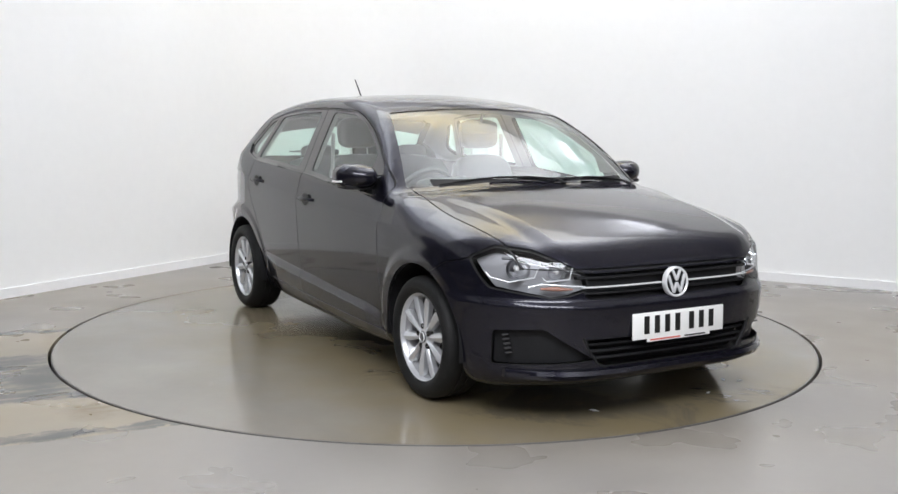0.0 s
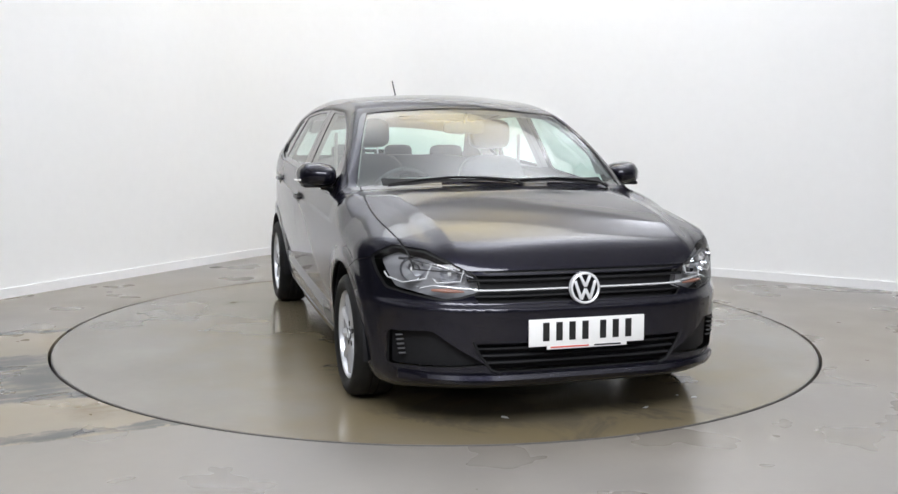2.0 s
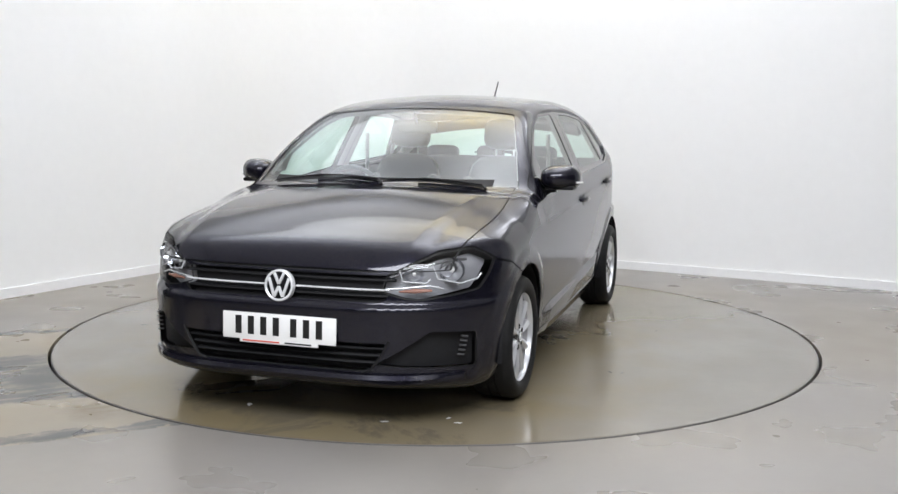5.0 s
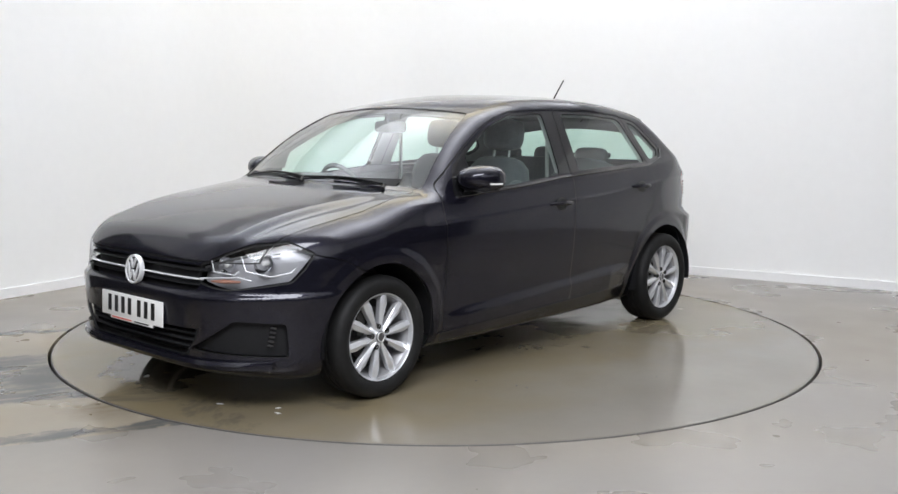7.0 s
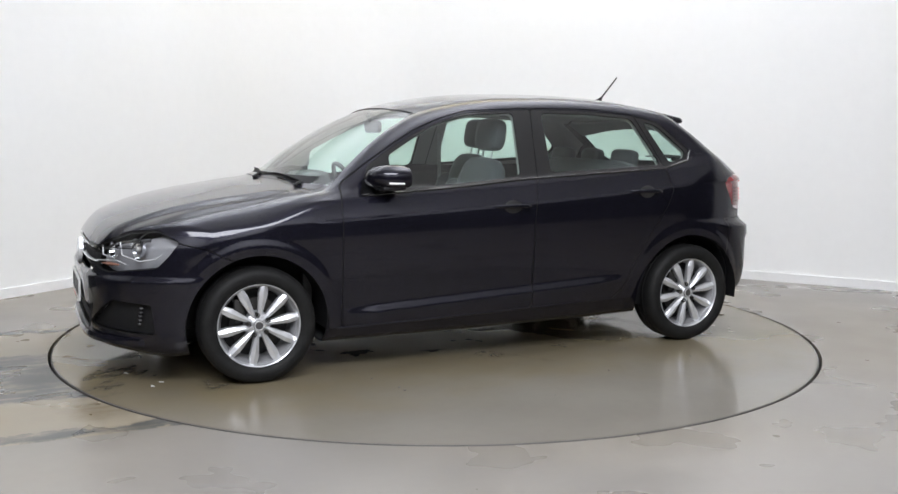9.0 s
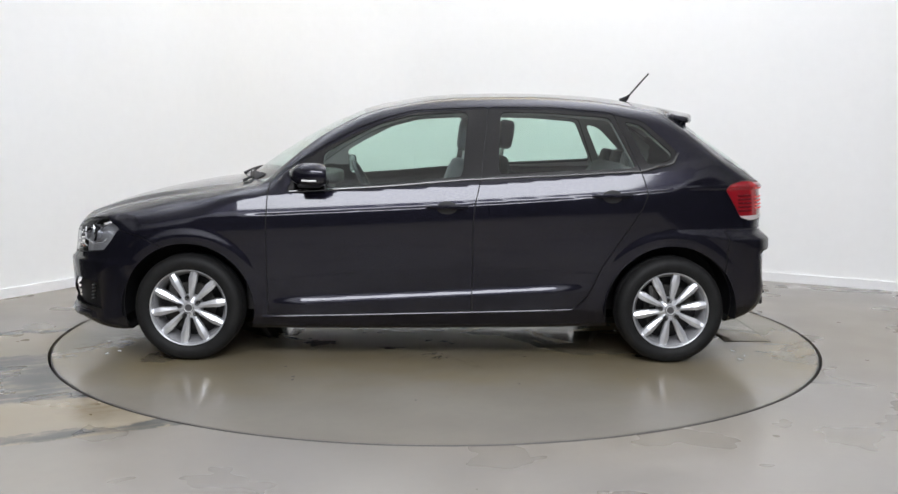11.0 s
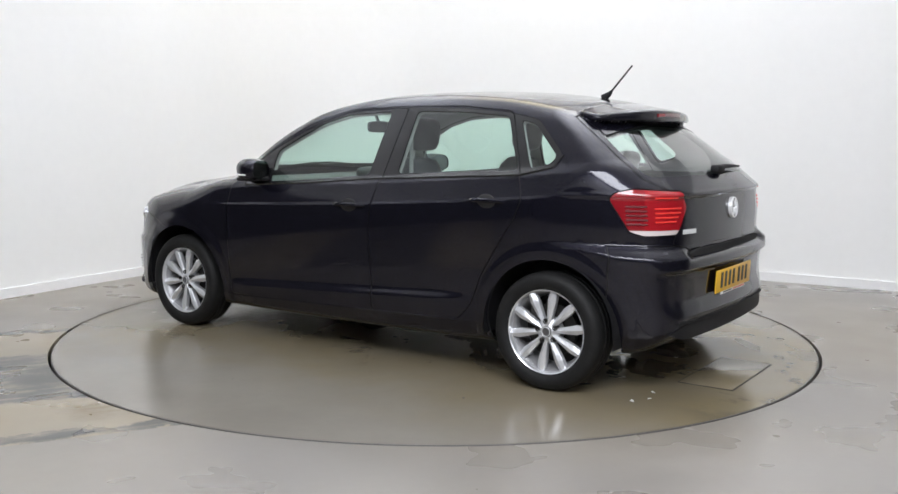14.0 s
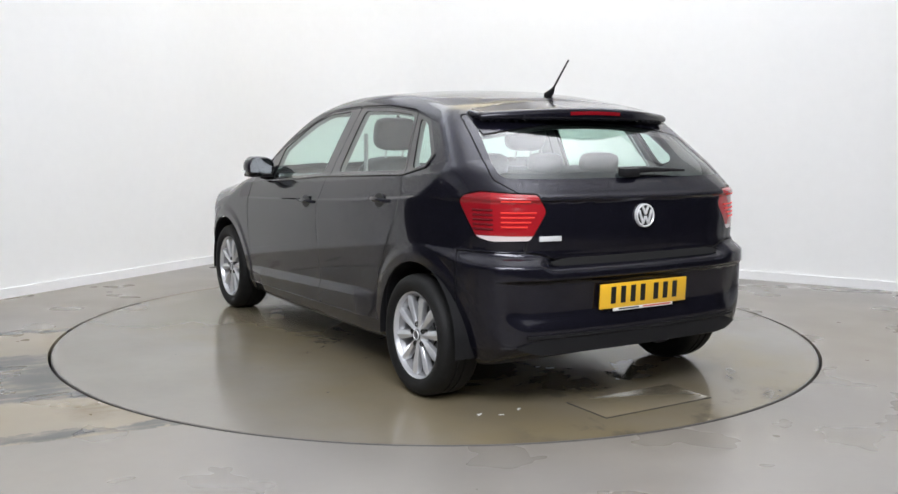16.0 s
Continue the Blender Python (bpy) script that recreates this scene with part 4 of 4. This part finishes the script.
def build_badge(host, x, z, r, face, lean_deg):
    # round badge: bright ring, dark field, bright chevrons
    k = r / 0.066
    bm = lathe([(0.0, 0.004), (0.058 * k, 0.004), (0.060 * k, -0.008)], 48)
    bm.transform(pose(0, 0, 0, 0, 0, -90))
    badge = part("badge", bm, M["gloss_black"], host, "round silver badge on black")
    bm = lathe([(0.054 * k, 0.002), (0.055 * k, 0.008), (0.059 * k, 0.011), (0.064 * k, 0.009), (0.066 * k, 0.002), (0.066 * k, -0.012)], 56)
    bm.transform(pose(0, 0, 0, 0, 0, -90))
    part("badge_ring", bm, M["satin"], badge)

    def bar(a, b, w):
        a, b = Vector(a) * k, Vector(b) * k
        d = (b - a).normalized()
        n = Vector((-d.y, d.x)) * w * k
        return prism([tuple(a + n), tuple(b + n), tuple(b - n), tuple(a - n)], 0.006, "YZ", 0.004, 0.0012)

    part("badge_mark", merge(bar((-0.022, 0.050), (0.0, 0.006), 0.006), bar((0.022, 0.050), (0.0, 0.006), 0.006),
                             bar((-0.045, 0.030), (-0.019, -0.046), 0.006), bar((0.045, 0.030), (0.019, -0.046), 0.006),
                             bar((-0.019, -0.046), (0.0, -0.004), 0.006), bar((0.019, -0.046), (0.0, -0.004), 0.006)), M["satin"], badge)
    put(badge, pose(x, 0, z, 0, lean_deg, 0 if face > 0 else 180))


def nose_x(y, z):
    return float(nose(np.array(z))) - 0.46 * (abs(y) / 0.87) ** 4.5


def sweep(points, half_h, half_d, taper=1.0):
    # a bar of flat section that follows points across the car
    bm = bmesh.new()
    rows = []
    n = len(points)
    for i, (x, y, z) in enumerate(points):
        e = min(1.0, min(i, n - 1 - i) / max(1, n * 0.08) + taper)
        h = half_h * e
        rows.append([bm.verts.new(c) for c in ((x - half_d, y, z - h), (x + half_d * 0.6, y, z - h), (x + half_d, y, z), (x + half_d * 0.6, y, z + h), (x - half_d, y, z + h))])
    for p, q in zip(rows, rows[1:]):
        for k in range(5):
            bm.faces.new((p[k], p[(k + 1) % 5], q[(k + 1) % 5], q[k]))
    bm.faces.new(rows[0][::-1])
    bm.faces.new(rows[-1])
    bmesh.ops.recalc_face_normals(bm, faces=bm.faces[:])
    return bm


def across(y0, y1, n, fx, z, dx=0.0):
    return [(fx(y0 + (y1 - y0) * i / (n - 1), z) + dx, y0 + (y1 - y0) * i / (n - 1), z) for i in range(n)]


def build_front():
    grille, bumper = shell_parts["grille"], shell_parts["bumper_f"]
    for y0, y1 in ((-0.47, -0.068), (0.068, 0.47)):
        part("chrome_strip", sweep(across(y0, y1, 16, nose_x, 0.588, -0.006), 0.0036, 0.008), M["satin"], grille, "bright chrome strip")
    for z in (0.625, 0.560):
        part("grille_slat", sweep(across(-0.485 + (0.625 - z) * 0.4, 0.485 - (0.625 - z) * 0.4, 24, nose_x, z, -0.024), 0.006, 0.012), M["black"], grille)
    for z in (0.348, 0.318, 0.288):
        w = 0.40 + (z - 0.255) * 0.55
        part("intake_slat", sweep(across(-w, w, 24, nose_x, z, -0.030), 0.006, 0.016), M["black"], bumper)
    # framed lip round the lower intake
    for sy in (1, -1):
        pts = [(nose_x(y, z) - 0.004, sy * y, z) for y, z in ((0.475, 0.385), (0.45, 0.33), (0.40, 0.262), (0.36, 0.250))]
        part("intake_edge", tube(pts, 0.007, 8), M["black"], bumper)
        # air slots in the outer recess
        for i in range(5):
            z = 0.312 + 0.019 * i
            y = 0.722 + 0.003 * i
            part("air_slat", box(nose_x(y, z) - 0.014, sy * y, z, 0.014, 0.030, 0.006, 0.002), M["alloy_dark"], bumper)
    part("lower_lip", sweep(across(-0.74, 0.74, 30, nose_x, 0.226, 0.008), 0.018, 0.020), M["paint"], bumper)
    build_badge(grille, nose_x(0, 0.588) + 0.012, 0.588, 0.067, 1, -6)
    build_plate("number_plate", bumper, nose_x(0, 0.41) + 0.010, 0.414, 1, M["plate_white"], -2, "white registration plate with dark character bars")


def build_headlight(host, sy):
    # reflector bowls, bright guide strips and an amber indicator behind the lens
    def spot(y, z, back):
        return (nose_x(y, z) - back, sy * y, z)

    for y, z, r in ((0.55, 0.648, 0.040), (0.68, 0.660, 0.052)):
        bm = lathe([(r, 0.0), (r * 0.92, -0.012), (r * 0.7, -0.030), (r * 0.35, -0.042), (0.0, -0.045)], 28)
        bm.transform(pose(0, 0, 0, 0, 0, -90 + sy * 16))
        bm.transform(Matrix.Translation(spot(y, z, 0.036)))
        part("reflector", bm, M["reflector"], host)
        bm = lathe([(0.0, 0.0), (r * 0.20, -0.004), (r * 0.24, -0.035)], 16)
        bm.transform(pose(0, 0, 0, 0, 0, -90 + sy * 16))
        bm.transform(Matrix.Translation(spot(y, z, 0.034)))
        part("bulb", bm, M["white_lens"], host)
    strips = (((0.50, 0.668), (0.515, 0.622), (0.60, 0.612), (0.615, 0.628)),
              ((0.615, 0.690), (0.640, 0.628), (0.715, 0.605), (0.765, 0.620), (0.775, 0.640)),
              ((0.45, 0.590), (0.53, 0.596), (0.615, 0.602), (0.66, 0.588)))
    for line in strips:
        part("light_guide", tube([spot(y, z, 0.016) for y, z in line], 0.0036, 8), M["satin"], host)
    part("indicator", tube([spot(0.50, 0.580, 0.022), spot(0.56, 0.582, 0.022), spot(0.62, 0.582, 0.022)], [0.004, 0.010, 0.005], 8), M["amber"], host)
    part("lamp_bezel", tube([spot(0.46, 0.634, 0.030), spot(0.56, 0.672, 0.034), spot(0.66, 0.698, 0.036), spot(0.72, 0.700, 0.038)], 0.006, 8), M["alloy_dark"], host)


def build_mirror(sy):
    # door mirror: rounded shell on a foot, indicator strip, mirror glass to the rear
    bm = bmesh.new()
    bmesh.ops.create_uvsphere(bm, u_segments=32, v_segments=20, radius=1)
    for v in bm.verts:
        x, y, z = v.co
        p = 2.7
        k = (abs(x) ** p + abs(y) ** p + abs(z) ** p) ** (-1 / p)
        x, y, z = x * k, y * k, z * k
        bulge = max(0.0, x)
        z *= 1 - 0.28 * bulge ** 2
        y *= 1 - 0.22 * bulge ** 2
        v.co = (x * 0.105 - y * 0.030, y * 0.098, z * 0.064 + y * 0.004 - 0.006 * (y > 0.7))
    bmesh.ops.bisect_plane(bm, geom=bm.verts[:] + bm.edges[:] + bm.faces[:], plane_co=(-0.072, 0, 0), plane_no=(1, 0.25, 0), clear_inner=True)
    mirror = part("door_mirror", bm, M["paint"], car, "black door mirror with a silver indicator strip")
    bm = bmesh.new()
    bmesh.ops.create_circle(bm, cap_ends=True, segments=32, radius=1)
    for v in bm.verts:
        a, b = v.co.x, v.co.y
        k = (abs(a) ** 3 + abs(b) ** 3) ** (-1 / 3) if (a or b) else 0
        v.co = (-0.066 - 0.25 * a * k * 0.086, a * k * 0.086, b * k * 0.054)
    part("mirror_glass", bm, M["mirror"], mirror)
    part("mirror_indicator", tube([(0.030, 0.088, -0.024), (-0.005, 0.098, -0.026), (-0.045, 0.103, -0.026)], 0.005, 8), M["white_lens"], mirror)
    part("mirror_underside", box(-0.005, 0.0, -0.052, 0.12, 0.15, 0.022, 0.010), M["black"], mirror)
    part("mirror_foot", tube([(0.02, -0.02, -0.050), (0.02, -0.075, -0.062), (0.03, -0.135, -0.066)], [0.026, 0.024, 0.030], 10), M["gloss_black"], mirror)
    m = pose(0.665, sy * 0.878, 0.990)
    if sy < 0:
        for o in (mirror, *mirror.children):
            bm = bmesh.new()
            bm.from_mesh(o.data)
            for v in bm.verts:
                v.co.y = -v.co.y
            bmesh.ops.reverse_faces(bm, faces=bm.faces[:])
            bm.to_mesh(o.data)
            bm.free()
    put(mirror, m)


def build_handle(door, x, z, sy, length=0.20):
    bm = bmesh.new()
    bmesh.ops.create_uvsphere(bm, u_segments=24, v_segments=12, radius=1)
    bm.transform(Matrix.Diagonal((length * 0.24, 0.005, 0.036, 1)))
    bm.transform(Matrix.Translation(on_side(x, z - 0.002, sy, 0.0005)))
    part("handle_bowl", bm, M["rubber"], door)
    pts = []
    for i in range(13):
        t = i / 12
        px = x + length * (0.5 - t)
        lift = 0.030 * math.sin(math.pi * min(1, max(0, t))) ** 0.5 if 0 < t < 1 else 0.002
        pts.append(on_side(px, z + 0.004 - 0.010 * (t - 0.5) ** 2, sy, lift))
    bm = bmesh.new()
    rows = []
    for i, (px, py, pz) in enumerate(pts):
        h = 0.0115 * (0.75 + 0.25 * math.sin(math.pi * i / 12))
        rows.append([bm.verts.new((px, py + sy * d, pz + s * h)) for d, s in ((-0.010, -0.9), (-0.002, -1), (0.003, -0.4), (0.003, 0.4), (-0.002, 1), (-0.010, 0.9))])
    for p, q in zip(rows, rows[1:]):
        for k in range(6):
            bm.faces.new((p[k], p[(k + 1) % 6], q[(k + 1) % 6], q[k]))
    bm.faces.new(rows[0][::-1])
    bm.faces.new(rows[-1])
    bmesh.ops.recalc_face_normals(bm, faces=bm.faces[:])
    part("door_handle", bm, M["paint"], door)


def build_rear():
    gate, bumper, spoiler = shell_parts["gate"], shell_parts["bumper_r"], shell_parts["spoiler"]
    build_badge(gate, tail_x(0, 0.855) - 0.006, 0.855, 0.054, -1, -3)
    part("model_badge", box(tail_x(0.5, 0.775) - 0.004, 0.505, 0.772, 0.006, 0.105, 0.022, 0.002, Matrix.Rotation(radians(-12), 4, "Z")), M["satin"], gate, "small silver name badge bar")
    build_plate("number_plate", bumper, tail_x(0, 0.505) + 0.012, 0.507, -1, M["plate_yellow"], 2, "yellow registration plate with dark character bars")
    # rear wiper: motor cover and blade
    gx = lambda z: float(tail(np.array(z)))
    part("rear_wiper", merge(box(gx(1.045) - 0.022, 0.03, 1.045, 0.05, 0.10, 0.042, 0.014), tube([(gx(1.05) - 0.030, 0.04, 1.052), (gx(1.055) - 0.034, -0.10, 1.056), (gx(1.05) - 0.020, -0.32, 1.050)], [0.014, 0.012, 0.005], 8)), M["black"], gate)
    pts = [(-1.482 + 0.13 * (y / 0.6) ** 2 - 0.002, y, top_z(-1.46, y) - 0.026) for y in [(-0.15 + 0.30 * i / 12) for i in range(13)]]
    part("brake_strip", sweep(pts, 0.008, 0.004), M["red_dark"], spoiler, "dark red high brake light")
    # lower trim and reflectors
    part("diffuser", sweep(across(-0.66, 0.66, 30, tail_x, 0.306, -0.002), 0.034, 0.010, 0.1), M["black"], bumper)
    part("bumper_groove", sweep(across(-0.62, 0.62, 26, tail_x, 0.352, 0.000), 0.006, 0.008), M["black"], bumper)
    # black strip puts the shadow under the tailgate into the bumper recess
    part("loading_ledge", sweep(across(-0.50, 0.50, 26, tail_x, 0.666, 0.032), 0.020, 0.010, 0.2), M["pit"], bumper)


def build_trim():
    # wipers on the cowl
    for y0, y1, x0, x1 in ((-0.58, 0.05, 1.010, 1.112), (0.02, 0.56, 1.116, 1.020)):
        pts = []
        for i in range(13):
            t = i / 12
            y, x = y0 + (y1 - y0) * t, x0 + (x1 - x0) * t - 0.006
            pts.append((x, y, top_z(x, y) + 0.006))
        part("wiper_blade", tube(pts, [0.003] + [0.004] * 11 + [0.003], 8), M["black"], car)
        arm = [(p[0] + 0.012, p[1], p[2] + 0.003) for p in pts[5:]] + [(pts[-1][0] + 0.05, y1 + 0.03, top_z(pts[-1][0] + 0.05, y1) + 0.004)]
        part("wiper_arm", tube(arm, [0.004] * 4 + [0.006] * 4 + [0.009], 8), M["black"], car)
    # cowl panel under the wipers
    bm = bmesh.new()
    rows = []
    for i in range(25):
        y = -0.60 + 1.2 * i / 24
        c = 1.135 - 0.20 * (abs(y) / 0.7) ** 2.2
        rows.append([bm.verts.new((c + 0.01, y, top_z(c, y) - 0.012)), bm.verts.new((c - 0.055, y, top_z(c - 0.055, y) + 0.001))])
    for p, q in zip(rows, rows[1:]):
        bm.faces.new((p[0], q[0], q[1], p[1]))
    part("cowl", bm, M["black"], car)
    # aerial
    foot = (-1.10, 0.0, top_z(-1.10, 0))
    part("aerial", merge(tube([foot, (-1.135, 0, foot[2] + 0.022), (-1.15, 0, foot[2] + 0.040)], [0.022, 0.014, 0.006], 10),
                         tube([(-1.15, 0, foot[2] + 0.040), (-1.262, 0, 1.572)], [0.0052, 0.0042], 8)), M["black"], car, "short black whip aerial")
    for sy, tag in ((1, "left"), (-1, "right")):
        # waist seal along the side windows
        pts = [on_side(x, z, sy, 0.001) for x, z in ((0.78, 0.900), (0.60, 0.910), (0.257, 0.932), (-0.125, 0.966), (-0.6, 0.992), (-1.06, 1.018), (-1.235, 1.060), (-1.27, 1.118))]
        part("waist_seal", tube(pts, 0.0065, 8), M["gloss_black"], car)
        part("sill_edge", tube([on_side(x, 0.240 + 0.026 * (0.9 - x), sy, 0.001) for x in (0.93, 0.5, 0.0, -0.5, -0.72)], 0.0045, 8), M["paint"], car)
        build_mirror(sy)
        build_handle(shell_parts["door_f_" + tag], -0.045, 0.826, sy, 0.225)
        build_handle(shell_parts["door_r_" + tag], -0.908, 0.889, sy, 0.215)
        build_headlight(shell_parts["headlight_" + tag], sy)


def soft_box(sx, sy, sz, p=4.0, seg=24):
    bm = bmesh.new()
    bmesh.ops.create_uvsphere(bm, u_segments=seg, v_segments=seg // 2 + 2, radius=1)
    for v in bm.verts:
        x, y, z = v.co
        k = (abs(x) ** p + abs(y) ** p + abs(z) ** p) ** (-1 / p)
        v.co = (x * k * sx / 2, y * k * sy / 2, z * k * sz / 2)
    return bm


def build_seat(x, y):
    bm = soft_box(0.50, 0.50, 0.17)
    seat = part("front_seat", bm, M["fabric"], car, "dark grey fabric front seat")
    put(seat, pose(x, y, 0.50))
    for name, size, m in (("backrest", (0.15, 0.44, 0.58), pose(-0.235, 0, 0.285, 0, -14, 0)), ("headrest", (0.10, 0.265, 0.185), pose(-0.330, 0, 0.700, 0, -8, 0)),
                          ("bolster", (0.19, 0.08, 0.40), pose(-0.19, 0.20, 0.24, 0, -14, 0)), ("bolster", (0.19, 0.08, 0.40), pose(-0.19, -0.20, 0.24, 0, -14, 0))):
        put(part(name, soft_box(*size), M["fabric"], seat), m)
    for dy in (-0.055, 0.055):
        part("headrest_post", tube([(-0.30, dy, 0.52), (-0.327, dy, 0.68)], 0.006, 8), M["satin"], seat)


def build_cabin():
    build_seat(0.17, 0.36)
    build_seat(-0.10, -0.36)
    bench = part("rear_bench", soft_box(0.52, 1.26, 0.18, 5), M["fabric"], car, "dark fabric rear bench seat")
    put(bench, pose(-0.72, 0, 0.52))
    put(part("backrest", soft_box(0.15, 1.26, 0.56, 6), M["fabric"], bench), pose(-0.27, 0, 0.25, 0, -18, 0))
    for y in (-0.36, 0.0, 0.36):
        put(part("headrest", soft_box(0.08, 0.24 if y else 0.20, 0.12), M["fabric"], bench), pose(-0.37, y, 0.535, 0, -10, 0))
    # dashboard
    prof = [(1.08, 0.60), (1.08, 0.915), (0.98, 0.930), (0.80, 0.918), (0.72, 0.895), (0.69, 0.84), (0.71, 0.72), (0.80, 0.60)]
    bm = prism(prof, 1.36, "XZ", -0.68, 0.012)
    dash = part("dashboard", bm, M["dash"], car, "dark plastic dashboard")
    put(part("binnacle", soft_box(0.22, 0.34, 0.10), M["dash"], dash), pose(0.72, -0.36, 0.925))
    part("screen_surround", box(0.685, 0.0, 0.83, 0.02, 0.26, 0.12, 0.008), M["gloss_black"], dash)
    # steering wheel on the right-hand side
    bm = lathe([(0.172 + 0.014 * math.cos(2 * math.pi * i / 10), 0.014 * math.sin(2 * math.pi * i / 10)) for i in range(10)], 40, "Y", True)
    wheel = part("steering_wheel", bm, M["dash"], car, "black three-spoke steering wheel")
    put(part("horn_pad", soft_box(0.11, 0.05, 0.12), M["dash"], wheel), pose(0, 0, 0))
    for a in (0, 180, 270):
        c, s = math.cos(radians(a)), math.sin(radians(a))
        part("wheel_spoke", tube([(0.04 * c, 0, 0.04 * s), (0.165 * c, 0, 0.165 * s)], [0.02, 0.013], 8), M["dash"], wheel)
    put(wheel, pose(0.46, -0.36, 0.860, 0, 0, 90) @ pose(0, 0, 0, 28, 0, 0))
    put(part("interior_mirror", soft_box(0.035, 0.24, 0.070, 5), M["dash"], car, "dark interior mirror"), pose(0.43, 0.0, 1.240))
    part("mirror_stem", tube([(0.44, 0, 1.26), (0.47, 0, 1.315)], 0.01, 8), M["dash"], car)
    part("cabin_floor", box(-0.1, 0, 0.27, 2.0, 1.08, 0.06, 0.01), M["dash"], car)
    part("load_bay", merge(box(-1.38, 0, 0.60, 0.6, 1.0, 0.04, 0.01), box(-1.35, 0, 0.93, 0.55, 1.06, 0.02, 0.008)), M["black"], car)
    part("firewall", box(1.02, 0, 0.55, 0.05, 1.3, 0.62, 0.01), M["dash"], car)
    for sy in (1, -1):
        part("seat_belt", tube([(-0.26, sy * 0.60, 1.20), (-0.27, sy * 0.61, 0.60)], 0.012, 6), M["lining"], car)


build_front()
build_rear()
build_trim()
build_cabin()

CAR_OFFSET = 0.022


def motions():
    # heading of car and turntable in degrees; it starts at rest and then turns evenly
    heads = [(0.0, -60.65), (0.25, -60.78), (0.5, -61.40), (1.0, -63.87), (1.5, -67.95), (2.0, -73.45), (2.5, -79.50)]
    heads += [(0.5 * i, -79.50 - (0.5 * i - 2.5) * 11.80) for i in range(6, 33)]
    walk(turntable, [(t, pose(0, 0, 0, 0, 0, a)) for t, a in heads])
    walk(car, [(t, pose(0, 0, 0, 0, 0, a) @ pose(0, CAR_OFFSET, 0)) for t, a in heads])


motions()
